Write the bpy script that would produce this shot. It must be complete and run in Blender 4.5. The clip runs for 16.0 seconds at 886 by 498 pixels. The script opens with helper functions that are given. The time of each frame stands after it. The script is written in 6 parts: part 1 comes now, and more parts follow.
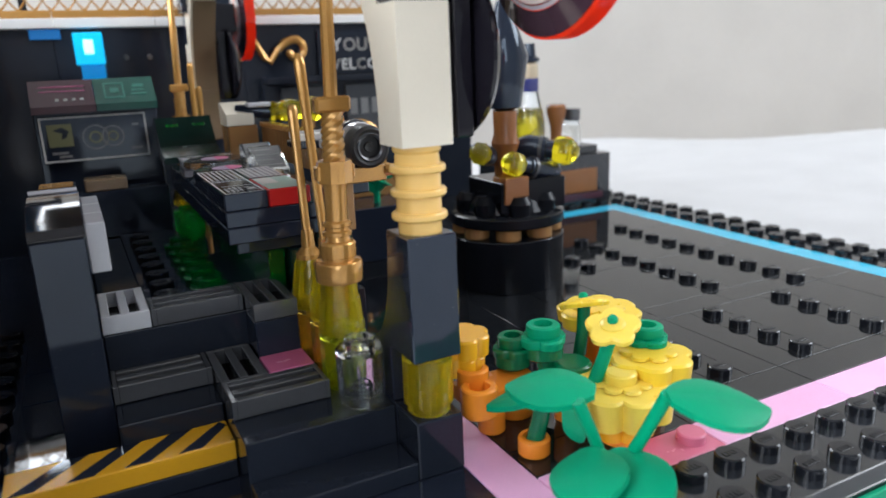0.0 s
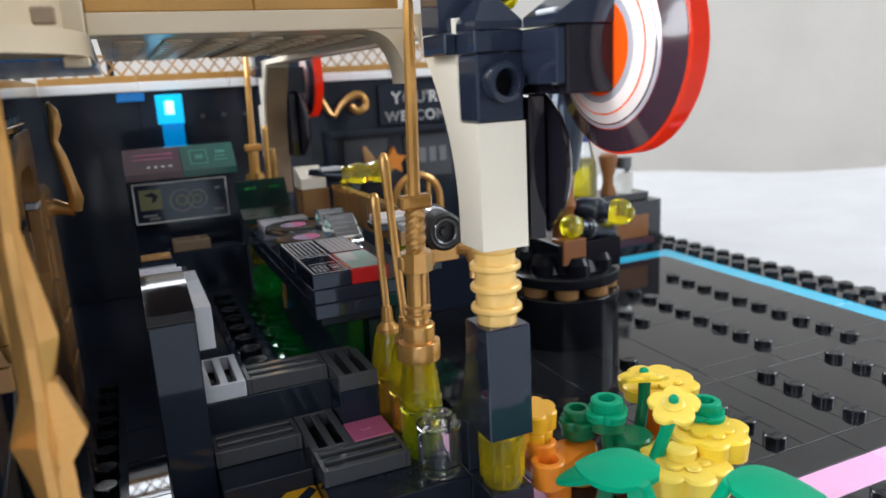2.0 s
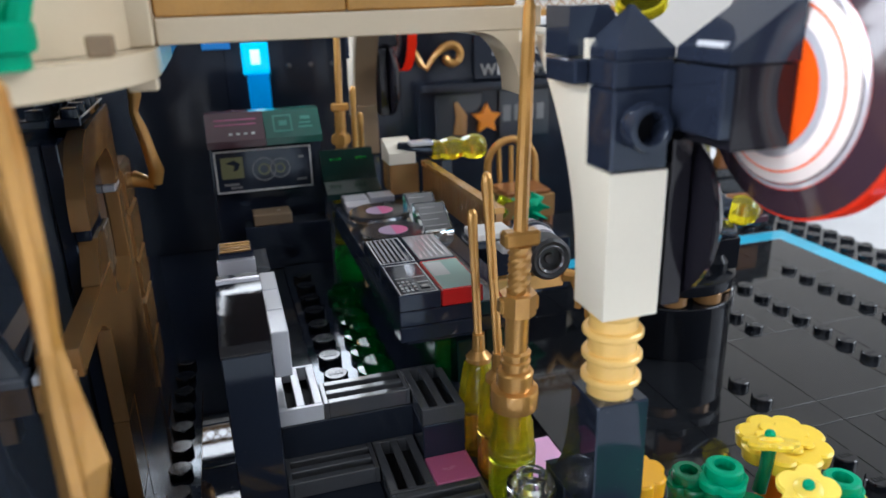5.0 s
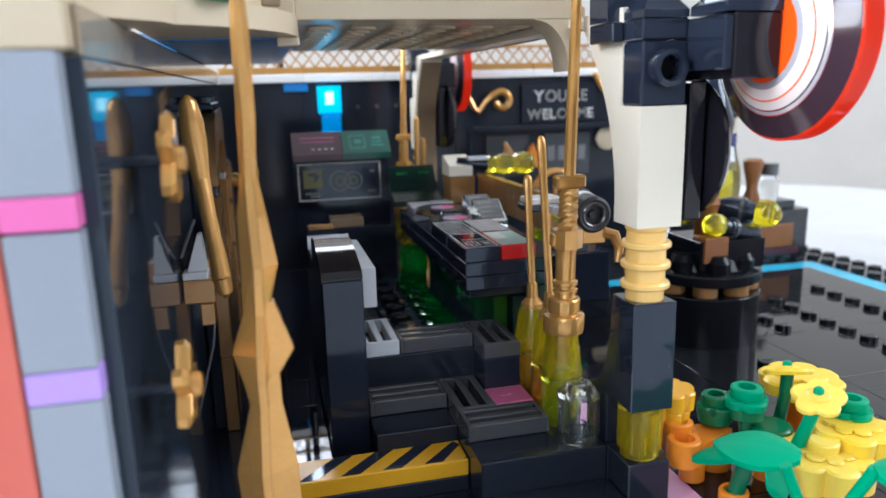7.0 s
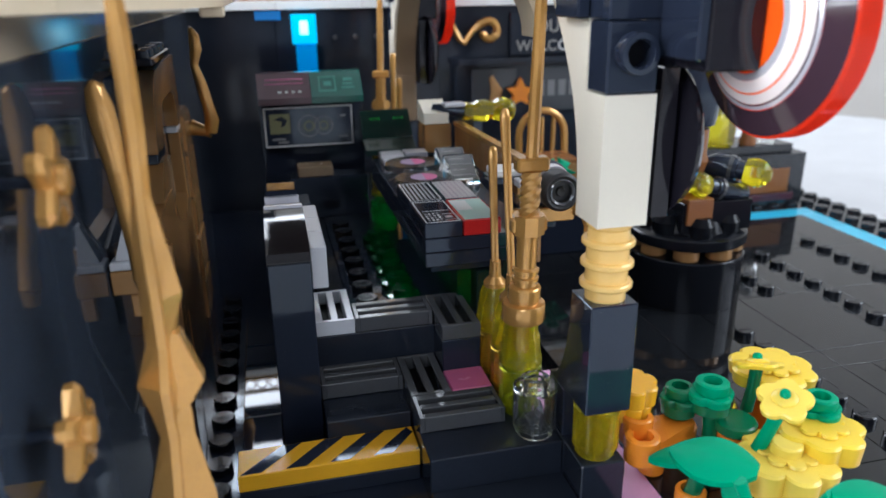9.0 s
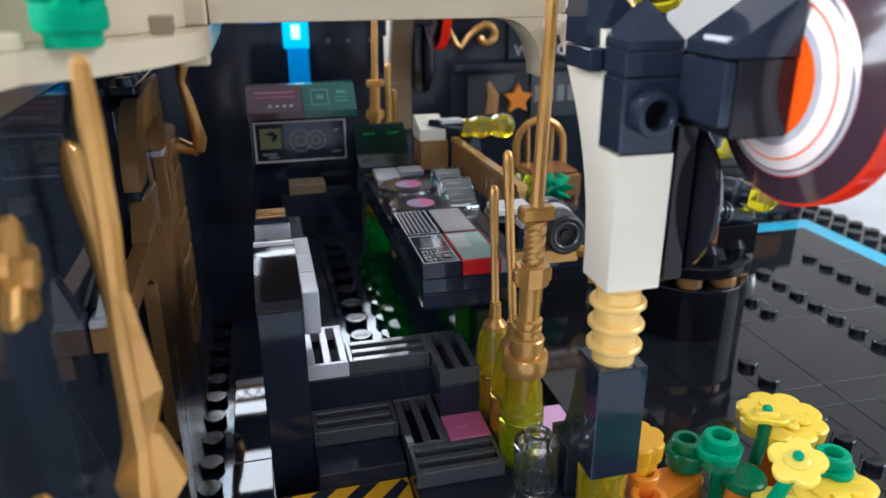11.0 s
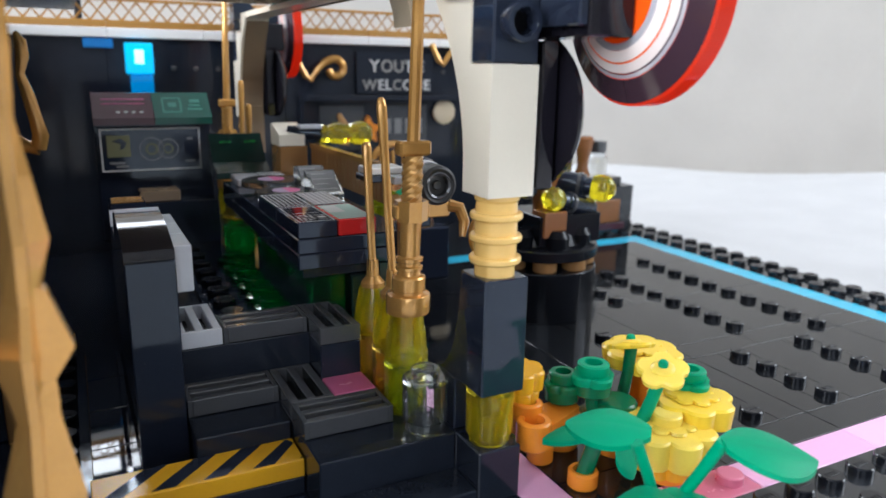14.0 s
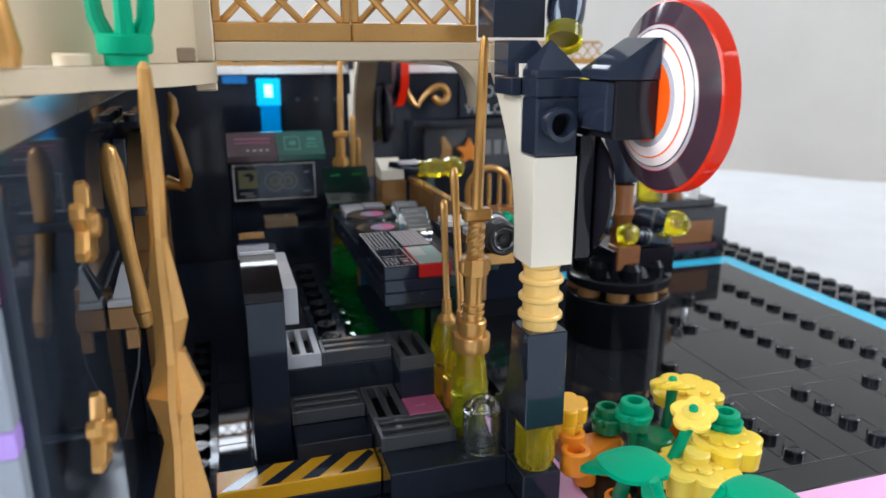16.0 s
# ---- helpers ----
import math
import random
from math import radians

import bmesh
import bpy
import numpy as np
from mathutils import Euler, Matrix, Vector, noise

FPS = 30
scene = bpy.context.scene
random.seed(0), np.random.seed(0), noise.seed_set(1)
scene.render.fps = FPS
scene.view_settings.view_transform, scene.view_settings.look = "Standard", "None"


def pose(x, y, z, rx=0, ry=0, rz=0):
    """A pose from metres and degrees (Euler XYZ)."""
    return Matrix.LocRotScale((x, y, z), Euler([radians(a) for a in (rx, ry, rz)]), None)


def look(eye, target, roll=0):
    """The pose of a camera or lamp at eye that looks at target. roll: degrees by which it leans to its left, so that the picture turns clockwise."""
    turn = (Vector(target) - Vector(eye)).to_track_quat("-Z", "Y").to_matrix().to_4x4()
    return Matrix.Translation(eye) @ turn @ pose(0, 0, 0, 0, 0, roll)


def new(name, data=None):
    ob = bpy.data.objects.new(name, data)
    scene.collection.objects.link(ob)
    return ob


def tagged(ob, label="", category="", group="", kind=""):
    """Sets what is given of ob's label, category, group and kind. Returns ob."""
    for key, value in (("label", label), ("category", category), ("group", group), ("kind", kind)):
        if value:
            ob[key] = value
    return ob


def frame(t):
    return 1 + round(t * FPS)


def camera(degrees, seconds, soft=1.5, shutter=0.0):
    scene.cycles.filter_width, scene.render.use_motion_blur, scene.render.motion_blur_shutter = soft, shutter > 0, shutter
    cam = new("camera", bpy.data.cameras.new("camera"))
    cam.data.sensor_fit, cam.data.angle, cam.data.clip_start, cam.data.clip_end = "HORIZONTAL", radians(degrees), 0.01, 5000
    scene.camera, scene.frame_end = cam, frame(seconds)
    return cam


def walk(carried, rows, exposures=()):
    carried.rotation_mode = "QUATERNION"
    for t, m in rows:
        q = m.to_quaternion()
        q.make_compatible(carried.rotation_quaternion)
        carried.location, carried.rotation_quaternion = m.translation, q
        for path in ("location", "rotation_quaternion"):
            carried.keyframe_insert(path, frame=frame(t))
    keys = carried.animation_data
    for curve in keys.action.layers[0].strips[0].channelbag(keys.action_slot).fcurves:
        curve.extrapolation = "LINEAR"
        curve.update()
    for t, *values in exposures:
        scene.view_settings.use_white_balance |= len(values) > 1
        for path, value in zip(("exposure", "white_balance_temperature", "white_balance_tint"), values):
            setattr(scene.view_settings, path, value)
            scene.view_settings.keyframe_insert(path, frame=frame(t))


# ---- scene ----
U = 0.008          # one stud pitch in metres
LIFT = 3.2         # the table lies this many studs under the zero of the plan

# t, x, y, z in studs, yaw, pitch, roll in degrees
PATH = [
    (0, -5.448, -11.751, 5.484, -26.635, -14.918, -2.407),
    (0.5, -5.393, -10.573, 5.382, -25.353, -16.046, -2.469),
    (1, -5.407, -10.483, 5.832, -24.728, -16.165, -3.217),
    (1.5, -6.734, -11.980, 7.471, -23.613, -14.531, -3.013),
    (2, -6.413, -12.348, 7.268, -23.257, -13.441, -3.060),
    (2.5, -5.935, -11.559, 7.087, -22.433, -15.008, -3.619),
    (3, -6.274, -11.245, 8.174, -20.319, -17.641, -3.853),
    (3.5, -6.233, -10.824, 8.227, -19.209, -18.521, -1.947),
    (4, -5.716, -9.713, 9.145, -17.721, -20.781, -2.663),
    (4.2, -5.755, -9.663, 9.290, -16.890, -21.147, -2.044),
    (6.3, -6.153, -11.473, 7.464, -16.182, -14.345, -1.614),
    (6.5, -6.842, -12.231, 7.123, -15.008, -13.593, -1.858),
    (7, -7.570, -13.295, 6.834, -13.596, -12.537, -1.541),
    (7.5, -7.105, -13.036, 7.454, -13.283, -12.966, -2.620),
    (8, -6.634, -12.602, 7.405, -13.038, -16.877, -1.133),
    (8.2, -6.240, -12.490, 7.899, -12.865, -17.925, -1.444),
    (10.5, -6.020, -11.044, 8.462, -14.088, -20.936, 0.344),
    (11, -5.949, -10.790, 9.255, -13.922, -21.378, -0.254),
    (11.5, -5.753, -10.742, 9.048, -14.377, -21.045, 0.042),
    (12, -5.518, -11.317, 8.576, -17.180, -19.533, 0.904),
    (12.5, -5.546, -11.591, 7.305, -20.340, -17.613, 1.579),
    (13, -7.530, -11.815, 6.915, -23.235, -16.128, -0.452),
    (13.5, -8.239, -11.181, 6.400, -26.766, -14.367, 0.384),
    (14, -7.133, -11.721, 6.343, -27.064, -14.234, 1.009),
    (14.5, -6.890, -12.465, 6.483, -23.545, -15.410, 1.216),
    (15, -6.333, -13.516, 8.014, -19.896, -15.680, 0.012),
    (15.5, -6.437, -13.626, 8.405, -17.781, -15.651, -0.426),
    (16, -6.784, -14.342, 8.623, -17.182, -15.567, 0.063),
]
cam = camera(63.03, 16.0, soft=1.6)
cam.data.dof.use_dof, cam.data.dof.focus_distance, cam.data.dof.aperture_fstop = True, 0.136, 26.0
walk(cam, [(t, pose(x * U, y * U, (z + LIFT) * U, 90 + pitch, 0, yaw) @ pose(0, 0, 0, 0, 0, roll)) for t, x, y, z, yaw, pitch, roll in PATH],
     [(0.0, 0.1, 6500, 10), (3.0, 0.1, 6500, 10), (5.5, 0.12, 6200, 10), (6.5, 0.2, 6150, 10), (7.0, 0.34, 6150, 10), (7.5, 0.18, 6150, 10), (8.2, 0.15, 6150, 10), (12.5, 0.12, 6150, 10), (14.0, 0.14, 6350, 10), (16.0, 0.12, 6350, 10)])

# ---- light ----
world = bpy.data.worlds.new("sky")
scene.world = world
world.use_nodes = True
wn = world.node_tree
sky = wn.nodes.new("ShaderNodeTexSky")
sky.sky_type, sky.sun_disc = "NISHITA", False
sky.sun_elevation, sky.sun_rotation = radians(35), radians(-75)
wn.links.new(sky.outputs[0], wn.nodes["Background"].inputs[0])
wn.nodes["Background"].inputs[1].default_value = 0.12


def window_light(name, loc, target, w, h, power, colour):
    lamp = bpy.data.lights.new(name, "AREA")
    lamp.shape, lamp.size, lamp.size_y, lamp.energy, lamp.color = "RECTANGLE", w, h, power, colour
    ob = new(name, lamp)
    ob.matrix_world = look(loc, target)
    return ob


window_light("window_daylight", (-1.62, -0.2, 0.75), (0.0, 0.0, 0.1), 1.4, 1.2, 50, (0.89, 0.93, 1.0))
window_light("window_daylight", (-0.7, -1.92, 0.68), (0.0, 0.0, 0.06), 1.2, 1.0, 12, (0.84, 0.90, 1.0))
window_light("window_daylight", (1.53, -0.45, 0.95), (0.0, 0.08, 0.06), 1.1, 0.9, 22, (0.88, 0.93, 1.0))
window_light("window_daylight", (-0.3, 1.43, 0.97), (-0.05, 0.0, 0.05), 1.05, 0.55, 15, (0.90, 0.94, 1.0))

# ---- materials ----
def material(name, colour, rough=0.2, metal=0.0, trans=0.0, ior=1.5, grain=0.015, scale=700.0, wear=0.025, bump=0.025, coat=0.0, emit=None, sheen=None, dust=0.0, glow=0.0):
    """A moulded plastic, paint or cloth: colour mottled at two scales, roughness smudged, fine relief."""
    m = bpy.data.materials.new(name)
    m.use_nodes = True
    nt = m.node_tree
    b = nt.nodes["Principled BSDF"]
    geo = nt.nodes.new("ShaderNodeNewGeometry")
    info = nt.nodes.new("ShaderNodeObjectInfo")

    def noise_tex(s, detail):
        n = nt.nodes.new("ShaderNodeTexNoise")
        n.inputs["Scale"].default_value, n.inputs["Detail"].default_value = s, detail
        nt.links.new(geo.outputs["Position"], n.inputs["Vector"])
        return n.outputs["Fac"]

    def ramp(src, lo, hi):
        r = nt.nodes.new("ShaderNodeMapRange")
        r.inputs["To Min"].default_value, r.inputs["To Max"].default_value = lo, hi
        r.inputs["From Min"].default_value, r.inputs["From Max"].default_value = 0.3, 0.7
        nt.links.new(src, r.inputs["Value"])
        return r.outputs["Result"]

    big, fine = noise_tex(scale * 0.12, 4), noise_tex(scale * 3, 3)
    add = nt.nodes.new("ShaderNodeMath")
    add.operation = "ADD"
    nt.links.new(ramp(big, 1 - grain * 2, 1 + grain * 2), add.inputs[0])
    nt.links.new(ramp(fine, -grain, grain), add.inputs[1])
    each = nt.nodes.new("ShaderNodeMath")
    each.operation = "MULTIPLY"
    nt.links.new(add.outputs[0], each.inputs[0])
    rnd = nt.nodes.new("ShaderNodeMapRange")
    rnd.inputs["To Min"].default_value, rnd.inputs["To Max"].default_value = 0.94, 1.06
    nt.links.new(info.outputs["Random"], rnd.inputs["Value"])
    nt.links.new(rnd.outputs["Result"], each.inputs[1])
    hue = nt.nodes.new("ShaderNodeHueSaturation")
    hue.inputs["Color"].default_value = (*colour, 1)
    nt.links.new(each.outputs[0], hue.inputs["Value"])
    nt.links.new(hue.outputs[0], b.inputs["Base Color"])
    if dust:
        # sparse pale dust grains
        cells = nt.nodes.new("ShaderNodeTexVoronoi")
        cells.inputs["Scale"].default_value = 420
        nt.links.new(geo.outputs["Position"], cells.inputs["Vector"])
        grain_mask = nt.nodes.new("ShaderNodeMapRange")
        for key, value in (("From Min", 0.03), ("From Max", 0.055), ("To Min", dust), ("To Max", 0.0)):
            grain_mask.inputs[key].default_value = value
        nt.links.new(cells.outputs["Distance"], grain_mask.inputs["Value"])
        patchy = nt.nodes.new("ShaderNodeMath")
        patchy.operation = "MULTIPLY"
        nt.links.new(grain_mask.outputs["Result"], patchy.inputs[0])
        nt.links.new(ramp(noise_tex(90, 2), -0.3, 1.0), patchy.inputs[1])
        mix = nt.nodes.new("ShaderNodeMix")
        mix.data_type, mix.clamp_factor = "RGBA", True
        mix.inputs[7].default_value = (0.45, 0.44, 0.42, 1)
        nt.links.new(patchy.outputs[0], mix.inputs[0])
        nt.links.new(hue.outputs[0], mix.inputs[6])
        nt.links.new(mix.outputs[2], b.inputs["Base Color"])
    nt.links.new(ramp(noise_tex(scale * 0.35, 6), max(0.02, rough - wear), rough + wear), b.inputs["Roughness"])
    bm_node = nt.nodes.new("ShaderNodeBump")
    bm_node.inputs["Strength"].default_value, bm_node.inputs["Distance"].default_value = bump, 0.0004
    nt.links.new(noise_tex(scale, 4), bm_node.inputs["Height"])
    nt.links.new(bm_node.outputs[0], b.inputs["Normal"])
    b.inputs["Metallic"].default_value, b.inputs["Transmission Weight"].default_value, b.inputs["IOR"].default_value = metal, trans, ior
    b.inputs["Coat Weight"].default_value = coat
    if glow:
        # light that passes through the thin plastic
        pass_on, blend = nt.nodes.new("ShaderNodeBsdfTranslucent"), nt.nodes.new("ShaderNodeMixShader")
        pass_on.inputs["Color"].default_value = (*colour, 1)
        blend.inputs[0].default_value = glow
        nt.links.new(b.outputs[0], blend.inputs[1])
        nt.links.new(pass_on.outputs[0], blend.inputs[2])
        nt.links.new(blend.outputs[0], nt.nodes["Material Output"].inputs["Surface"])
    if sheen:
        b.inputs["Specular Tint"].default_value = (*sheen, 1)
    if emit:
        b.inputs["Emission Color"].default_value, b.inputs["Emission Strength"].default_value = (*emit[0], 1), emit[1]
    return m


BLACK = material("black_plastic", (0.017, 0.022, 0.037), 0.06, ior=1.55, grain=0.03, bump=0.012, sheen=(0.78, 0.9, 1.0), dust=0.35)
BLACK_WORN = material("dusty_black_plastic", (0.020, 0.0225, 0.027), 0.12, ior=1.65, wear=0.05, bump=0.03, grain=0.08, dust=0.4)
TILE_BLACK = material("black_tile_plastic", (0.010, 0.0112, 0.0135), 0.05, ior=1.47, wear=0.025, bump=0.012, grain=0.08, dust=0.35)
STUD_BLACK = material("black_stud_plastic", (0.0085, 0.010, 0.0135), 0.11, ior=1.45, wear=0.03, bump=0.015, grain=0.05)
GLOSS_BLACK = material("polished_black_plastic", (0.027, 0.035, 0.049), 0.05, ior=1.44, grain=0.03, wear=0.012, bump=0.008, sheen=(0.78, 0.9, 1.0))
GLOSS_TILE = material("mirror_smooth_black_plastic", (0.010, 0.014, 0.026), 0.025, ior=1.6, grain=0.03, wear=0.01, bump=0.004)
DRUM_BLACK = material("matt_black_plastic", (0.007, 0.008, 0.011), 0.16, ior=1.26, grain=0.04)
# near-black colour that stands in for the shade inside holes and slots
RECESS_SHADE = material("recess_shade_black", (0.002, 0.002, 0.003), 0.6, ior=1.2)
SMOKE = material("smoky_grey_plastic", (0.05, 0.055, 0.062), 0.12)
BACK_BLACK = material("dull_black_plastic", (0.017, 0.0215, 0.032), 0.1, ior=1.4, grain=0.05)
SPEAKER_BLACK = material("purplish_black_plastic", (0.010, 0.009, 0.013), 0.08, ior=1.45, grain=0.04)
TEAL_MID = material("teal_plastic", (0.008, 0.095, 0.07), 0.14)
# also used where cream or tan parts are coloured as shaded
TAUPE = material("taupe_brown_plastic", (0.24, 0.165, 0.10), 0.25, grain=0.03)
CREAM = material("cream_white_plastic", (0.82, 0.75, 0.61), 0.18, grain=0.008)
TAN = material("tan_plastic", (0.62, 0.51, 0.355), 0.22, grain=0.012)
WHITE = material("white_plastic", (0.84, 0.83, 0.80), 0.18, grain=0.008)
GOLD = material("pearl_gold_plastic", (0.62, 0.325, 0.088), 0.19, metal=0.5, grain=0.05, wear=0.06, coat=0.4)
GOLD_DARK = material("dull_pearl_gold_plastic", (0.42, 0.22, 0.080), 0.22, metal=0.3, grain=0.02, wear=0.05, coat=0.25)
SAND_GOLD = material("warm_tan_ribbed_plastic", (0.86, 0.55, 0.17), 0.2, metal=0.12, grain=0.015, coat=0.2)
GREY = material("light_grey_plastic", (0.60, 0.61, 0.64), 0.13)
PALE_GREY = material("pale_blue_grey_plastic", (0.30, 0.335, 0.385), 0.3)
HOT_PINK = material("hot_pink_plastic", (0.80, 0.16, 0.44), 0.3)
ROSE = material("rose_pink_plastic", (0.70, 0.19, 0.30), 0.25)
DARK_GREY = material("dark_grey_plastic", (0.075, 0.077, 0.082), 0.1, ior=1.6, grain=0.04)
MAGENTA = material("dark_pink_plastic", (0.60, 0.14, 0.29), 0.25)
PINK = material("bright_pink_plastic", (0.93, 0.50, 0.78), 0.22)
LILAC = material("lilac_plastic", (0.45, 0.29, 0.72), 0.3)
CORAL = material("coral_red_plastic", (0.62, 0.13, 0.09), 0.3)
AZURE = material("azure_plastic", (0.05, 0.52, 0.76), 0.2)
BLUE = material("dark_azure_plastic", (0.012, 0.20, 0.55), 0.18)
NAVY = material("navy_plastic", (0.045, 0.05, 0.17), 0.2)
YELLOW = material("bright_yellow_plastic", (0.95, 0.66, 0.048), 0.3)
PALE_YELLOW = material("pale_yellow_plastic", (0.97, 0.72, 0.105), 0.3)
ORANGE = material("light_orange_plastic", (0.88, 0.28, 0.025), 0.25)
HAZARD = material("amber_plastic", (0.88, 0.44, 0.018), 0.22)
GREEN = material("green_plastic", (0.0, 0.33, 0.165), 0.42, ior=1.24)
GREEN_DARK = material("deep_green_plastic", (0.0, 0.16, 0.065), 0.24)
TEAL = material("dark_teal_plastic", (0.006, 0.024, 0.02), 0.16)
PLUM = material("plum_plastic", (0.075, 0.028, 0.038), 0.14)
RED = material("red_plastic", (0.62, 0.02, 0.02), 0.18)
BROWN = material("reddish_brown_plastic", (0.27, 0.105, 0.035), 0.24, grain=0.03)
CLEAR = material("clear_plastic", (0.90, 0.93, 0.93), 0.012, trans=0.985, wear=0.008, bump=0.0)
T_YELLOW = material("clear_yellow_plastic", (1.0, 0.88, 0.06), 0.012, trans=0.92, wear=0.008, bump=0.0, glow=0.12)
T_LIME = material("clear_lime_plastic", (0.88, 0.98, 0.05), 0.012, trans=0.95, wear=0.008, bump=0.0, glow=0.07)
T_ORANGE = material("clear_orange_plastic", (1.0, 0.70, 0.10), 0.012, trans=0.9, wear=0.008, bump=0.0)
T_LEMON = material("cloudy_clear_yellow_plastic", (1.0, 0.86, 0.03), 0.02, trans=0.94, wear=0.015, bump=0.0, glow=0.12)
# darker copy of the tan, with the strip's shade in the colour
LINING = material("glossy_shaded_tan_plastic", (0.30, 0.24, 0.165), 0.1, ior=1.5, grain=0.03)
T_GREEN = material("clear_green_plastic", (0.01, 0.55, 0.07), 0.06, trans=0.62, wear=0.03, bump=0.02)
T_FOREST = material("clear_forest_green_plastic", (0.0, 0.30, 0.05), 0.05, trans=0.85, wear=0.02, bump=0.01)
T_RED = material("clear_neon_orange_plastic", (1.0, 0.10, 0.035), 0.04, trans=0.6, wear=0.015, bump=0.0, glow=0.5)
T_AZURE = material("clear_azure_plastic", (0.0, 0.30, 0.72), 0.08, wear=0.02, emit=((0.0, 0.17, 0.48), 0.45))
LIT_AZURE = material("lit_azure_plastic", (0.0, 0.45, 0.75), 0.1, wear=0.02, emit=((0.0, 0.48, 0.85), 0.75))
PRINT_WHITE = material("white_print", (0.62, 0.62, 0.60), 0.35)
PRINT_GREY = material("grey_print", (0.22, 0.22, 0.22), 0.35)
PRINT_OLIVE = material("olive_print", (0.20, 0.20, 0.09), 0.35)
PRINT_LILAC = material("lilac_grey_print", (0.36, 0.25, 0.36), 0.25)
RECORD = material("black_record_print", (0.035, 0.033, 0.038), 0.12, ior=1.6)
PRINT_DUSK = material("dusky_purple_print", (0.046, 0.024, 0.034), 0.12, coat=0.5)
PRINT_SILVER = material("silver_print", (0.74, 0.72, 0.76), 0.2, metal=0.5)
PRINT_PEWTER = material("pewter_print", (0.30, 0.29, 0.27), 0.3, metal=0.3)
PRINT_PEARL = material("pearl_white_print", (0.92, 0.83, 0.78), 0.12, coat=0.5, glow=0.15)
TEAL_LINE = material("pale_teal_print", (0.05, 0.26, 0.20), 0.25)
PRINT_ORANGE = material("neon_orange_print", (1.0, 0.15, 0.01), 0.2, glow=0.35)
PRINT_MINT = material("mint_print", (0.30, 0.48, 0.42), 0.3)
RUBBER = material("black_rubber", (0.017, 0.017, 0.018), 0.5)
CLOTH = material("white_tablecloth", (0.55, 0.55, 0.55), 0.9, grain=0.02, scale=300, bump=0.25)
WALL = material("white_painted_wall", (0.585, 0.565, 0.53), 0.85, grain=0.02, scale=60, bump=0.1)
CEILING = material("white_ceiling_paint", (0.68, 0.69, 0.70), 0.85, grain=0.02, scale=60, bump=0.1)
# darker blue-grey copy of the wall colour, to dim what black faces reflect
WALL_DIM = material("darkened_unseen_wall", (0.40, 0.43, 0.48), 0.85, grain=0.03, scale=60, bump=0.1)
FLOORING = material("pale_wood_floor", (0.34, 0.26, 0.18), 0.4, grain=0.1, scale=40)
FRAME = material("white_window_paint", (0.80, 0.80, 0.78), 0.4)

# ---- mesh tools: every length in studs ----
def box(bm, x0, x1, y0, y1, z0, z1, c=0.03):
    """A box with chamfered edges."""
    c = min(c, (x1 - x0) * 0.3, (y1 - y0) * 0.3, (z1 - z0) * 0.3)
    lo, hi, v = (x0, y0, z0), (x1, y1, z1), {}
    for k in range(8):
        s = [(k >> a) & 1 for a in range(3)]
        for a in range(3):
            p = [(hi if s[i] else lo)[i] + (0 if i == a else (-c if s[i] else c)) for i in range(3)]
            v[k, a] = bm.verts.new(p)
    for a in range(3):
        b, d = (a + 1) % 3, (a + 2) % 3
        for side in (0, 1):
            ring = [side << a | i << b | j << d for i, j in ((0, 0), (1, 0), (1, 1), (0, 1))]
            bm.faces.new([v[k, a] for k in ring])
        for i, j in ((0, 0), (1, 0), (1, 1), (0, 1)):
            k0 = i << b | j << d
            k1 = k0 | 1 << a
            bm.faces.new([v[k0, b], v[k1, b], v[k1, d], v[k0, d]])
    for k in range(8):
        bm.faces.new([v[k, 0], v[k, 1], v[k, 2]])
    return bm


def place(p, axis, o):
    """(u, v, w) with w along the axis, moved to o."""
    u, v, w = p
    return {"z": (u + o[0], v + o[1], w + o[2]), "y": (u + o[0], w + o[1], v + o[2]), "x": (w + o[0], u + o[1], v + o[2])}[axis]


def lathe(bm, profile, o=(0, 0, 0), axis="z", seg=24, cap=True):
    """A turned body: profile of (radius, height) along the axis."""
    rings = []
    for r, h in profile:
        rings.append([bm.verts.new(place((r * math.cos(2 * math.pi * i / seg), r * math.sin(2 * math.pi * i / seg), h), axis, o)) for i in range(seg)])
    for a, b in zip(rings, rings[1:]):
        for i in range(seg):
            bm.faces.new([a[i], a[(i + 1) % seg], b[(i + 1) % seg], b[i]])
    if cap:
        for r in (rings[0], rings[-1]):
            bm.faces.new(r)
    return bm


def prism(bm, poly, axis, a, b):
    """A flat outline (u, v) drawn out along the axis from a to b."""
    lo = [bm.verts.new(place((u, v, a), axis, (0, 0, 0))) for u, v in poly]
    hi = [bm.verts.new(place((u, v, b), axis, (0, 0, 0))) for u, v in poly]
    bm.faces.new(lo), bm.faces.new(hi)
    n = len(poly)
    for i in range(n):
        bm.faces.new([lo[i], lo[(i + 1) % n], hi[(i + 1) % n], hi[i]])
    return bm


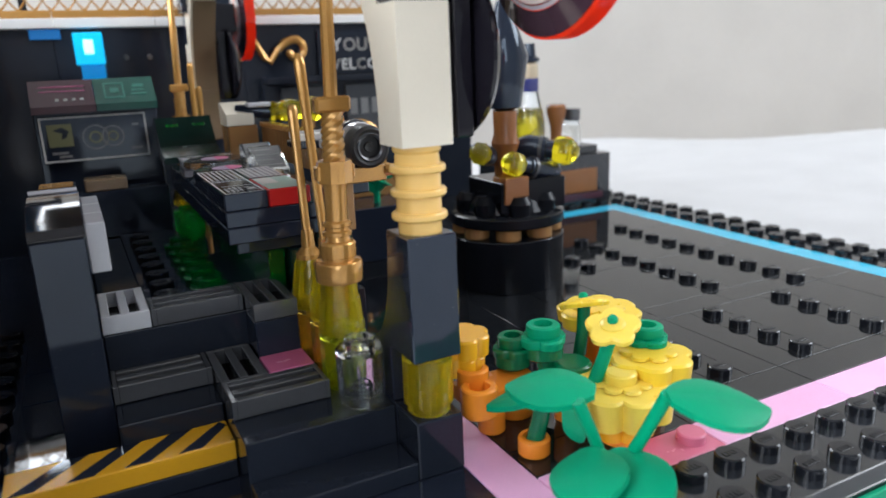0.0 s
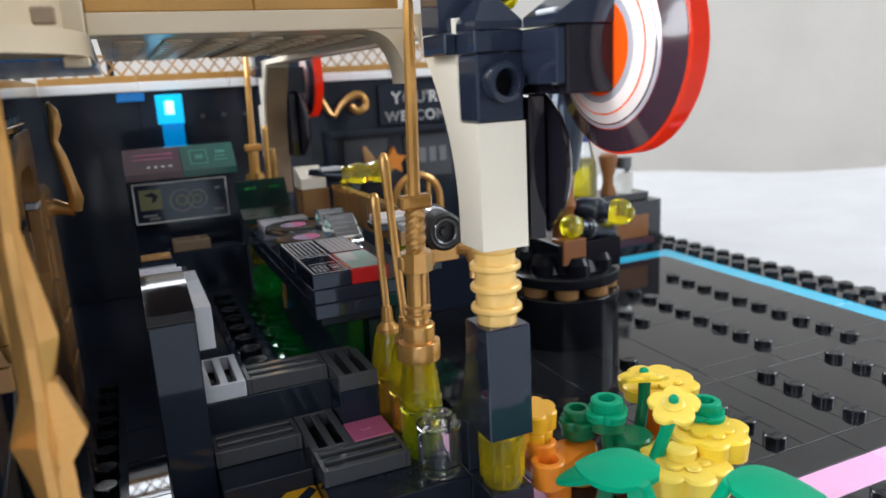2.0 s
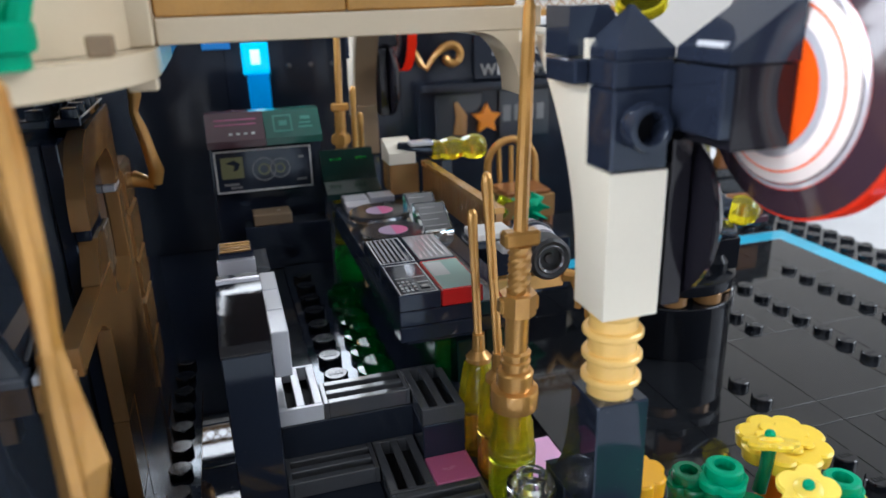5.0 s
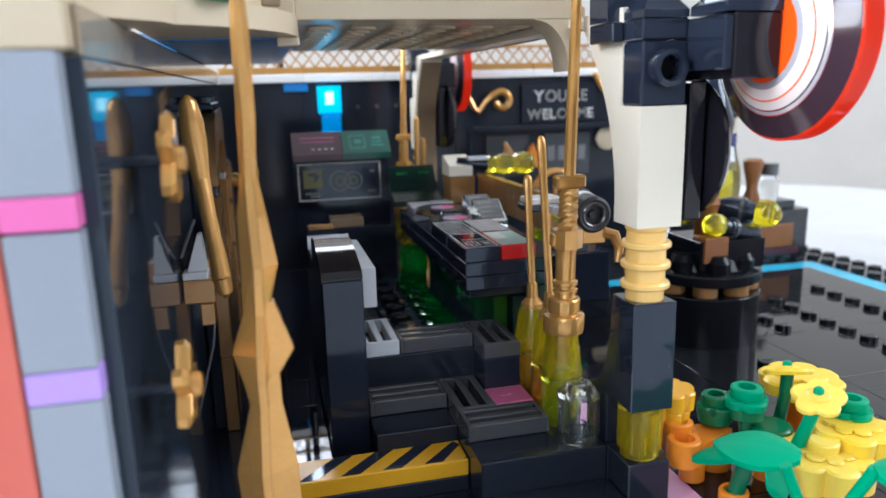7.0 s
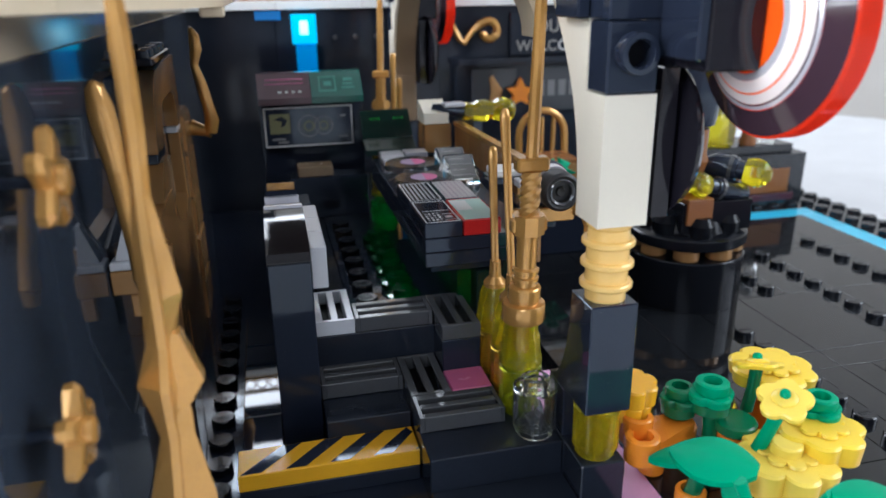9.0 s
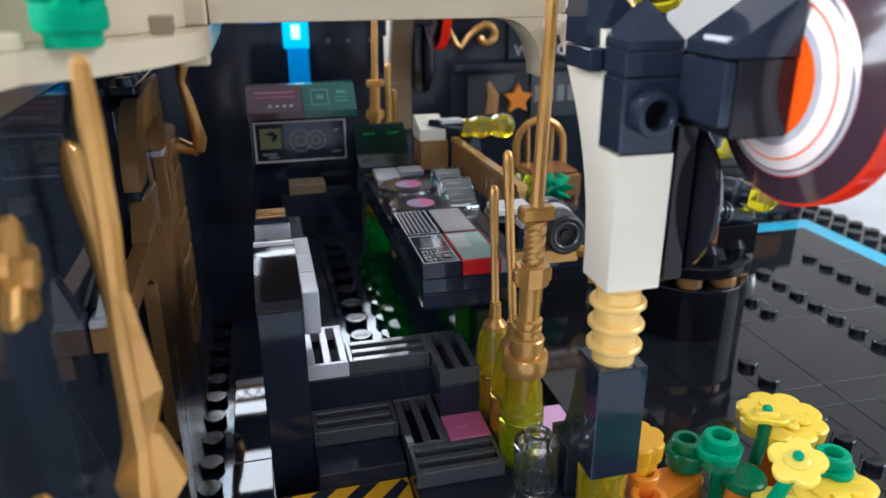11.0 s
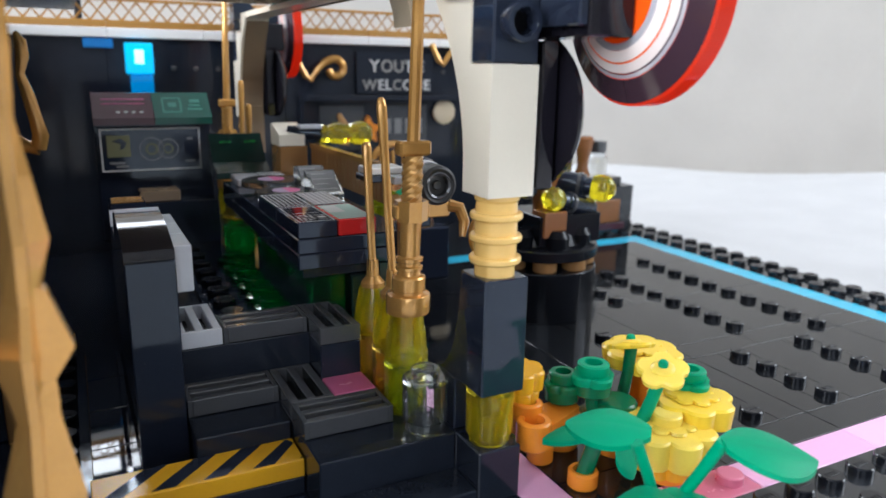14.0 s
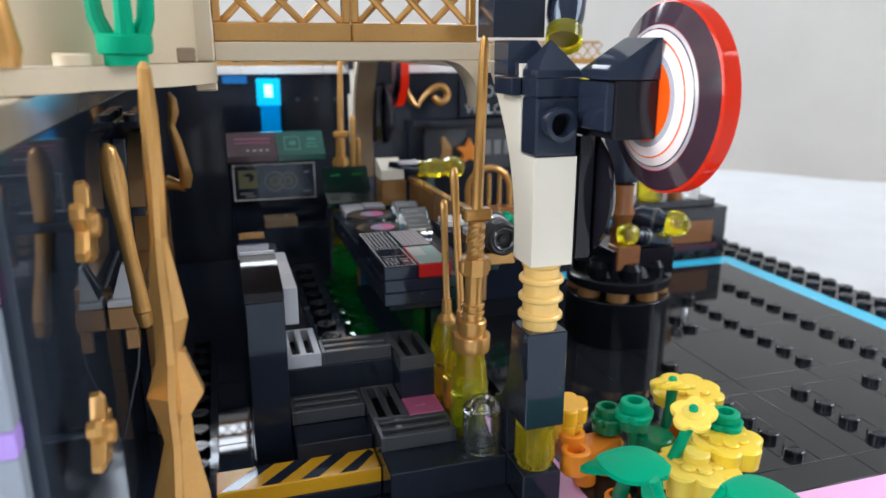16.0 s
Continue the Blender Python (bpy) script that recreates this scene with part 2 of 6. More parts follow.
def tube(bm, pts, radii, seg=10, flat=1.0):
    """A rod through points, with a radius at each; flat squeezes it across."""
    pts = [Vector(p) for p in pts]
    radii = radii if hasattr(radii, "__len__") else [radii] * len(pts)
    rings = []
    side = Vector((1, 0, 0))
    for i, p in enumerate(pts):
        t = (pts[min(i + 1, len(pts) - 1)] - pts[max(i - 1, 0)]).normalized()
        side = (side - side.dot(t) * t)
        side = side.normalized() if side.length > 1e-4 else t.orthogonal().normalized()
        up = t.cross(side)
        rings.append([bm.verts.new(p + radii[i] * (math.cos(2 * math.pi * k / seg) * side + flat * math.sin(2 * math.pi * k / seg) * up)) for k in range(seg)])
    for a, b in zip(rings, rings[1:]):
        for k in range(seg):
            bm.faces.new([a[k], a[(k + 1) % seg], b[(k + 1) % seg], b[k]])
    bm.faces.new(rings[0]), bm.faces.new(rings[-1])
    return bm


def arc(cx, cy, r, a0, a1, n=10):
    return [(cx + r * math.cos(radians(a0 + (a1 - a0) * i / n)), cy + r * math.sin(radians(a0 + (a1 - a0) * i / n))) for i in range(n + 1)]


BASE = {}


def thing(name, at, label, category, group="", kind=""):
    """An Empty at the thing's base, given in studs."""
    ob = new(name)
    ob.empty_display_size = 0.004
    ob.location = (at[0] * U, at[1] * U, (at[2] + LIFT) * U)
    BASE[ob] = Vector(at)
    return tagged(ob, label, category, group, kind)


def mesh_of(name, bm, mat, base):
    bmesh.ops.recalc_face_normals(bm, faces=bm.faces)
    for v in bm.verts:
        v.co = (v.co - base) * U
    me = bpy.data.meshes.new(name)
    bm.to_mesh(me)
    bm.free()
    me.materials.append(mat)
    me.polygons.foreach_set("use_smooth", [True] * len(me.polygons))
    me.set_sharp_from_angle(angle=radians(32))
    return me


def part(name, bm, mat, parent, label=""):
    """One mesh under a thing or a part, drawn in the plan's studs."""
    ob = new(name, mesh_of(name, bm, mat, BASE[parent]))
    ob.parent = parent
    BASE[ob] = BASE[parent]
    return tagged(ob, label)


def solid(name, bm, mat, at, label="", category="", group="", kind=""):
    """A thing of one mesh."""
    ob = new(name, mesh_of(name, bm, mat, Vector(at)))
    ob.location = (at[0] * U, at[1] * U, (at[2] + LIFT) * U)
    BASE[ob] = Vector(at)
    return tagged(ob, label, category, group, kind)


def share(name, me, parent, at, turn=0.0):
    """One more piece on a mesh that others use too."""
    ob = new(name, me)
    ob.parent = parent
    ob.location = (Vector(at) - BASE[parent]) * U
    ob.rotation_euler[2] = turn
    return ob


def B():
    return bmesh.new()


def bx(*a, **k):
    return box(B(), *a, **k)


def stud_mesh(name, mat, r=0.3, h=0.21):
    b = lathe(B(), [(r, 0), (r, h - 0.03), (r - 0.03, h)], seg=18)
    for i in range(4):
        box(b, -0.17 + 0.09 * i, -0.1 + 0.09 * i, -0.07, 0.07, h - 0.005, h + 0.014, c=0.006)
    return mesh_of(name, b, mat, Vector((0, 0, 0)))


STUD = stud_mesh("stud", STUD_BLACK)

# ---- the room around the table ----
def room():
    shell = thing("room_wall", (0, 0, -90), "plain white painted room walls with four windows", "wall", kind="structure")

    def wall_with_window(axis, at, thick, lo, hi, w0, w1, s0, s1):
        """Four slabs round an opening; lengths in metres."""
        b = B()
        k = 1 / U
        spans = [(lo, w0, -0.72, 1.9), (w1, hi, -0.72, 1.9), (w0, w1, -0.72, s0), (w0, w1, s1, 1.9)]
        for a0, a1, z0, z1 in spans:
            if axis == "x":
                box(b, at * k, (at + thick) * k, a0 * k, a1 * k, z0 * k - LIFT, z1 * k - LIFT)
            else:
                box(b, a0 * k, a1 * k, at * k, (at + thick) * k, z0 * k - LIFT, z1 * k - LIFT)
        return b

    part("wall_west", wall_with_window("x", -1.8, 0.15, -2.1, 1.6, -0.9, 0.5, 0.15, 1.35), WALL, shell)
    # never in view; its colour is chosen for reflections and fill
    part("wall_south", wall_with_window("y", -2.1, 0.15, -1.65, 1.7, -1.5, -0.4, 0.3, 1.4), WALL_DIM, shell, "unseen wall coloured darker to dim reflections")
    part("wall_north", wall_with_window("y", 1.45, 0.15, -1.65, 1.7, -0.85, 0.25, 0.67, 1.27), WALL, shell)
    part("wall_east", wall_with_window("x", 1.55, 0.15, -1.95, 1.45, -1.0, 0.1, 0.5, 1.4), WALL, shell)
    k, rad = 1 / U, 1.15
    cove = [(u * k, v * k) for u, v in arc(1.55 - rad, 1.45 - rad, rad, 0, 90, 40)] + [(1.548 * k, 1.448 * k)]
    part("corner_cove", prism(B(), cove, "z", -0.72 * k - LIFT, 1.9 * k - LIFT), WALL, shell)
    solid("floor", bx(-1.8 / U, 1.7 / U, -2.1 / U, 1.6 / U, -0.77 / U - LIFT, -0.725 / U - LIFT), FLOORING, (0, 0, -95), "pale wooden room floor", "floor", kind="structure")
    solid("ceiling", bx(-1.8 / U, 1.7 / U, -2.1 / U, 1.6 / U, 1.905 / U - LIFT, 1.95 / U - LIFT), CEILING, (0, 0, 235), "white painted ceiling", "ceiling", kind="structure")
    for n, (axis, at, w0, w1, s0, s1) in enumerate((("x", -1.72, -0.9, 0.5, 0.15, 1.35), ("y", -2.02, -1.5, -0.4, 0.3, 1.4), ("x", 1.62, -1.0, 0.1, 0.5, 1.4), ("y", 1.53, -0.85, 0.25, 0.67, 1.27))):
        b, k = B(), 1 / U
        for a0, a1, z0, z1 in ((w0, w0 + 0.05, s0, s1), (w1 - 0.05, w1, s0, s1), (w0 + 0.05, w1 - 0.05, s0, s0 + 0.05), (w0 + 0.05, w1 - 0.05, s1 - 0.05, s1)):
            if axis == "x":
                box(b, (at - 0.03) * k, (at + 0.03) * k, a0 * k, a1 * k, z0 * k - LIFT, z1 * k - LIFT)
            else:
                box(b, a0 * k, a1 * k, (at - 0.03) * k, (at + 0.03) * k, z0 * k - LIFT, z1 * k - LIFT)
        solid("window_%d" % (n + 1), b, FRAME, (0, 0, 20), "white painted window frame set in the room wall", "window", kind="structure")


room()


def tablecloth():
    """White cloth over the table, humped towards its far side, falling away beyond."""
    b, n = B(), 110
    rows = []
    for i in range(n + 1):
        row = []
        for j in range(n + 1):
            x, y = -75 + 165 * i / n, -55 + 130 * j / n
            d = math.hypot(x - 2, y + 4)
            ang = math.atan2(y + 4, x - 2)
            edge = 58 + 7 * math.sin(ang * 3.1 + 0.4) + 3 * math.sin(ang * 7 + 1)
            z = 0.0
            if d > 34:
                w = min(1.0, (d - 34) / 16)
                z += w * (1.0 * math.sin(x * 0.11 + 0.6) * math.sin(y * 0.09 + 0.3) + 0.9 * noise.noise((x * 0.05, y * 0.05, 0.3)))
                z += w * 1.4 * math.tanh((0.8 - ang) * 4)
            if d > edge:
                z -= 0.05 * (d - edge) ** 2 if d - edge < 12 else 7.2 + 1.2 * (d - edge - 12)
            row.append(b.verts.new((x, y, -LIFT + z)))
        rows.append(row)
    for i in range(n):
        for j in range(n):
            b.faces.new([rows[i][j], rows[i + 1][j], rows[i + 1][j + 1], rows[i][j + 1]])
    solid("tablecloth", b, CLOTH, (0, 0, -LIFT), "white cloth with soft folds under the brick model", "tablecloth", kind="structure")


tablecloth()


def table():
    t = thing("round_table", (2, -4, -90), "round wooden table hidden under the white cloth", "table")
    part("tabletop", lathe(B(), [(49, -8.5), (50, -8), (50, -6.2), (49.5, -5.6)], (2, -4, 0), seg=48), FLOORING, t)
    for i in range(4):
        a = math.pi * (i + 0.5) / 2
        part("leg", tube(B(), [(2 + 32 * math.cos(a), -4 + 32 * math.sin(a), -93.2), (2 + 30 * math.cos(a), -4 + 30 * math.sin(a), -8.4)], [2.2, 3.2], 12), FLOORING, t)
    return t


table()

# ---- the model's base, floors and walls ----
def platform():
    base = thing("base_plate", (6, 8, -3.2), "black plastic building-brick base with studded rim", "base plate", kind="structure")
    part("plate", bx(-10.5, 21.5, -4.5, 25.5, -3.2, -2.8), BLACK_WORN, base)
    part("edge_plate", bx(0.5, 21.6, -4.62, -4.5, -3.2, -2.9), GREEN, base, "green plate showing under the black edge")
    part("border_plate", bx(0.5, 21.5, -4.5, -2.5, -2.8, -2.4, c=0.02), BLACK_WORN, base)
    part("border_plate", bx(19.5, 21.5, -2.5, 21.5, -2.8, -2.4, c=0.02), BLACK_WORN, base)
    part("border_plate", bx(0.5, 19.5, 17.5, 21.5, -2.8, -2.4, c=0.02), BLACK_WORN, base)
    part("inner_plate", bx(-10.5, 0.5, -4.5, 25.5, -2.8, -2.4, c=0.02), BLACK, base)
    part("inner_plate", bx(0.5, 21.5, 21.5, 25.5, -2.8, -2.4, c=0.02), BLACK_WORN, base)
    # coloured edging
    part("rose_plate", bx(3.51, 5.49, -2.49, -1.51, -2.8, -2.4, c=0.02), ROSE, base, "rose pink plate with a stud")
    for x0, x1 in ((1.5, 3.5), (5.5, 9.5), (9.5, 13.5), (13.5, 16.5), (16.5, 19.5)):
        part("pink_tile", bx(x0 + 0.01, x1 - 0.01, -2.49, -1.51, -2.8, -2.4, c=0.02), PINK, base, "bright pink edging tile")
    part("pink_tile", bx(0.51, 1.49, -2.49, 1.5, -2.8, -2.4, c=0.02), PINK, base, "bright pink edging tile")
    part("pink_tile", bx(0.51, 1.49, 1.52, 5.5, -2.8, -2.4, c=0.02), PINK, base, "bright pink edging tile")
    for y0, y1 in ((-1.5, 2.5), (2.5, 6.5), (6.5, 10.5), (10.5, 14.5), (14.5, 16.5)):
        part("azure_tile", bx(18.51, 19.49, y0 + 0.01, y1 - 0.01, -2.8, -2.4, c=0.02), AZURE, base, "azure edging tile")
    for x0, x1 in ((1.5, 5.5), (5.5, 9.5), (9.5, 13.5), (13.5, 17.5), (17.5, 19.5)):
        part("azure_tile", bx(x0 + 0.01, x1 - 0.01, 16.51, 17.49, -2.8, -2.4, c=0.02), AZURE, base, "azure edging tile")
    # black field: smooth tiles broken by short strips of studs
    studs = []
    fields = [(-1.5, -0.5, (1.5, 5.5, 9.5, 13.5, 18.5)), (-0.5, 3.5, (1.5, 3.5, 5.5, 7.5, 8.5, 9.5, 10.5, 11.5, 13.5, 14.5, 16.5, 18.5)), (3.5, 4.5, (1.5, 5.5, 9.5, 12.5, 15.5, 16.5, 18.5)),
              (4.5, 8.5, (1.5, 3.5, 5.5, 7.5, 9.5, 12.5, 13.5, 15.5, 16.5, 18.5)), (8.5, 12.5, (1.5, 5.5, 9.5, 10.5, 11.5, 12.5, 13.5, 15.5, 16.5, 18.5)), (12.5, 16.5, (1.5, 5.5, 9.5, 11.5, 13.5, 15.5, 16.5, 18.5))]
    for y0, y1, xs in fields:
        for x0, x1 in zip(xs, xs[1:]):
            part("tile", bx(x0 + 0.012, x1 - 0.012, y0 + 0.012, y1 - 0.012, -2.8, -2.4, c=0.006), TILE_BLACK, base)
    for x, y0, y1 in ((16, 4, 14), (13, 5, 13), (11, 9, 11), (14, 0, 4), (11, 0, 4), (8, 0, 4), (8, 5, 7)):
        studs += [(x, y) for y in range(y0, y1)]
    for x in range(1, 22):
        studs += [(x, -3), (x, -4)]
    for y in range(-2, 22):
        studs += [(20, y), (21, y)]
    for x in range(13, 20):
        studs += [(x, 18)]
    for x, y in studs:
        share("stud", STUD, base, (x, y, -2.4))
    part("stud", lathe(B(), [(0.3, -2.4), (0.3, -2.22), (0.27, -2.19)], (5, -2, 0), seg=18), ROSE, base, "dark pink stud")
    for y in range(-4, 14):
        share("stud", STUD, base, (-8, y, -2.4))
    for y in range(-4, 2):
        share("stud", STUD, base, (-9, y, -2.4))
    return base


platform()


def left_wall():
    w = thing("wall_left", (-10, 10, -2.4), "glossy black panelled side wall with a tan top course", "wall", kind="structure")
    part("gloss_panel", bx(-10.5, -9.49, -4.1, 0.4, -2.39, 7.3, c=0.02), GLOSS_BLACK, w, "mirror-smooth black panel")
    part("panel", bx(-10.5, -9.5, 0.42, 24.78, -2.39, 7.3, c=0.02), GLOSS_BLACK, w)
    part("top_course", bx(-10.5, -9.56, -4.47, 24.38, 7.36, 7.9, c=0.03), TAN, w, "tan brick course")
    # the course's shaded inner side, painted as a darker tan strip
    part("top_lining", bx(-9.555, -9.49, -4.08, 24.38, 7.305, 7.89), LINING, w, "glossy tan strip coloured darker for its shade")
    for z0, z1, m, l in ((-2.39, 3.3, PALE_GREY, "pale grey end tile"), (3.3, 3.7, LILAC, "lilac stripe"), (3.7, 5.35, PALE_GREY, "pale grey end tile"), (5.37, 5.77, HOT_PINK, "pink stripe"), (5.77, 7.35, PALE_GREY, "pale grey end tile")):
        part("end_tile", bx(-10.49, -9.68, -4.48, -4.11, z0 + 0.006, z1 - 0.006, c=0.02), m, w, l)
    part("side_column", bx(-11.6, -10.52, -4.48, -3.4, -3.19, 6.8), CORAL, w, "coral red outer column")
    return w


left_wall()


def back_wall():
    w = thing("wall_back", (0, 25, -2.4), "black back wall with white cap and gold lattice on top", "wall", kind="structure")
    for x0, x1 in ((-10.5, -5.5), (-5.5, 2.5), (2.5, 10.5), (10.5, 15)):
        part("panel", bx(x0, x1, 24.8, 25.5, -2.39, 7.3, c=0.02), BACK_BLACK, w)
    for i in range(6):
        x0 = -9.48 + i * 4.08
        part("cap", bx(x0, x0 + 4.06, 24.4, 25.5, 7.31, 7.72), WHITE, w, "white cap tile")
        part("gold_rail", bx(x0, x0 + 4.06, 24.5, 25.4, 7.725, 8.05), GOLD, w, "gold lower rail of the lattice")
    part("lattice_top", bx(-9.4, 14.9, 24.75, 25.05, 8.86, 9.0), GOLD, w)
    b = B()
    for i in range(38):
        x = -9.2 + i * 0.64
        tube(b, [(x, 24.9, 8.05), (x + 0.32, 24.9, 8.45), (x + 0.64, 24.9, 8.05)], 0.05, 6)
        tube(b, [(x, 24.9, 8.85), (x + 0.32, 24.9, 8.45), (x + 0.64, 24.9, 8.85)], 0.05, 6)
    part("lattice", b, GOLD, w, "gold crossed lattice")
    for x in range(-3, 12, 1):
        part("wall_stud", lathe(B(), [(0.12, 24.8), (0.12, 24.72), (0.09, 24.7)], (x + 0.3, 0, 6.0), "y", 10), DARK_GREY, w)
    # unseen beam on added posts; it bounds the window's reflection in the tiles
    part("upper_beam", bx(-10.4, -6.3, 24.9, 25.4, 10.1, 12.4), BACK_BLACK, w, "unseen black beam added to cut off the window reflection")
    for x in (-10.4, -6.6):
        part("beam_post", bx(x, x + 0.3, 25.0, 25.3, 7.95, 10.09), BACK_BLACK, w)
    return w


back_wall()


def upper_floor():
    f = thing("upper_floor", (-3.5, 14, 8.3), "tan upper storey floor seen from below with gold lattice rail", "floor", kind="structure")
    part("front_edge", bx(-6.72, -0.2, 3.0, 4.0, 8.33, 8.74, c=0.02), TAN, f, "tan front plate")
    for i in range(3):
        y0 = 4.02 + 3.7 * i
        part("floor_plate", bx(-6.6, -3.6, y0, y0 + 3.68, 8.33, 8.72, c=0.02), TAN, f)
        part("floor_plate", bx(-3.58, 0.4, y0, y0 + 3.68, 8.33, 8.72, c=0.02), TAN, f)
    corner = [(-1.3, 8.325)] + [(-1.3 + 0.85 * math.sin(radians(a)), 7.15 + 1.16 * math.cos(radians(a))) for a in range(0, 91, 10)] + [(-0.42, 7.15), (-0.42, 8.325)]
    part("corner_arch", prism(B(), corner, "y", 3.02, 3.98), TAN, f, "tan quarter arch under the floor edge")
    part("edge_beam", bx(0.12, 0.39, 6.5, 15.05, 8.12, 8.325), BLACK, f, "black beam along the floor edge")
    # hollow tubes under the plates
    ring = mesh_of("under_tube", lathe(B(), [(0.32, 0), (0.32, -0.06), (0.22, -0.06), (0.22, -0.01)], seg=14, cap=False), TAN, Vector((0, 0, 0)))
    for x in range(-6, 0):
        for y in range(5, 15):
            share("under_tube", ring, f, (x, y, 8.33))
    for i in range(2):
        part("blue_plate", bx(-10.4, -6.73, 6.52 + 4.7 * i, 11.2 + 4.7 * i, 7.91, 8.35, c=0.02), BLUE, f, "dark azure ceiling plate")
    return f


upper_floor()


def lattice_rail(x0, x1, parent_name="lattice_rail"):
    """A gold fence: thick lower bar, crossed slats, top bar and posts."""
    r = thing(parent_name, ((x0 + x1) / 2, 3.4, 8.75), "pearl gold crossed lattice fence on the upper storey edge", "fence", "lattice fences")
    part("lower_bar", bx(x0, x1, 3.15, 3.65, 8.75, 9.17), GOLD, r)
    part("top_bar", bx(x0, x1, 3.2, 3.6, 10.08, 10.35), GOLD, r)
    for x in (x0 + 0.09, x1 - 0.09):
        part("post", bx(x - 0.09, x + 0.09, 3.24, 3.56, 9.17, 10.08), GOLD, r)
    n = 3
    s = (x1 - x0 - 0.36) / n
    for i in range(n):
        a = x0 + 0.18 + i * s
        for sgn in (0, 1):
            p, q = (a, a + s) if sgn else (a + s, a)
            zs = (9.17, 9.62, 10.08)
            part("slat", tube(B(), [(p, 3.36 + 0.08 * sgn, zs[0]), ((p + q) / 2, 3.36 + 0.08 * sgn, (zs[0] + zs[2]) / 2), (q, 3.36 + 0.08 * sgn, zs[2])], 0.085, 8), GOLD, r)
    part("pin_mark", lathe(B(), [(0.06, 3.15), (0.06, 3.13)], ((x0 + x1) / 2 - 0.05, 0, 9.0), "y", 10), GOLD_DARK, r)
    return r


lattice_rail(-6.72, -3.62)
lattice_rail(-3.6, -0.5)
for i in range(4):
    solid("floor_tile", bx(-6.5 + 1.5 * i, -5.04 + 1.5 * i, 4.6, 6.4, 8.75, 9.25), WHITE, (-6 + 1.5 * i, 5.5, 8.75), "white smooth block on the upper storey floor", "block", "white floor blocks")


def balcony():
    """Round-fronted tan balcony over the side wall."""
    b = thing("balcony", (-9.5, 2.5, 7.9), "tan round-fronted balcony plate with a curved tan wall", "balcony", kind="structure")
    outline = [(-9.5, 6.5), (-6.7, 6.5), (-6.7, 2.6)] + arc(-10.6, 2.6, 3.9, -4, -62, 16) + [(-8.9, -1.3), (-9.6, -2.0), (-10.45, -2.3), (-10.45, 0.0), (-9.5, 0.0)]
    part("plate", prism(B(), [(u, v) for u, v in outline], "z", 7.92, 8.32), TAN, b)
    part("underside", bx(-9.48, -6.75, 2.4, 6.45, 7.895, 7.918), BLUE, b, "dark azure plate underneath")
    part("tooth", bx(-7.15, -6.72, 1.95, 2.35, 7.74, 7.92), TAN, b)
    inner, outer = arc(-10.6, 3.4, 3.2, 2, -120, 28), arc(-10.6, 3.4, 3.6, -120, 2, 28)
    part("curved_wall", prism(B(), inner + outer, "z", 8.33, 12.2), TAN, b, "tall curved tan wall panel")
    part("straight_wall", bx(-7.12, -6.735, 2.62, 6.4, 8.33, 12.2), TAN, b, "straight end of the tan wall")
    part("recess", bx(-7.42, -7.08, 0.62, 0.82, 8.35, 8.62), TAUPE, b, "taupe square block")
    part("stud_block", lathe(B(), [(0.3, 8.33), (0.3, 8.5), (0.27, 8.53)], (-9.0, -0.7, 0), seg=18), TAN, b)
    part("gold_post", lathe(B(), [(0.25, 8.33), (0.3, 8.6), (0.2, 9.2), (0.2, 11)], (-9.75, -1.9, 0)), GOLD, b, "gold round post")
    return b


balcony()

# ---- the arch column ----
def hollow_brick(x, y, z, h=1.2, r=0.49):
    b = B()
    lathe(b, [(r - 0.17, z + 0.01), (r - 0.09, z), (r - 0.09, z + 0.2), (r, z + 0.22), (r, z + h - 0.03), (r - 0.04, z + h), (0.31, z + h), (0.3, z + h + 0.18), (0.27, z + h + 0.2),
              (0.19, z + h + 0.2), (0.19, z + h - 0.2), (r - 0.09, z + h - 0.12), (r - 0.09, z + 0.24), (r - 0.17, z + 0.22), (r - 0.17, z + 0.01)], (x, y, 0), seg=32, cap=False)
    return b


def inner_ribs(x, y, z, parent, mat, h=0.95, r=0.4, n=5):
    """Thin moulded ribs that run up inside a clear round brick, and the short tube in its foot."""
    for i in range(n):
        a = 2 * math.pi * i / n + 0.5
        part("inner_rib", tube(B(), [(x + r * math.cos(a), y + r * math.sin(a), z + 0.03), (x + r * math.cos(a), y + r * math.sin(a), z + h)], 0.035, 6), mat, parent)
    part("foot_tube", lathe(B(), [(0.2, z + 0.02), (0.2, z + 0.42), (0.16, z + 0.44), (0.14, z + 0.42), (0.14, z + 0.02), (0.2, z + 0.02)], (x, y, 0), seg=20, cap=False), mat, parent)


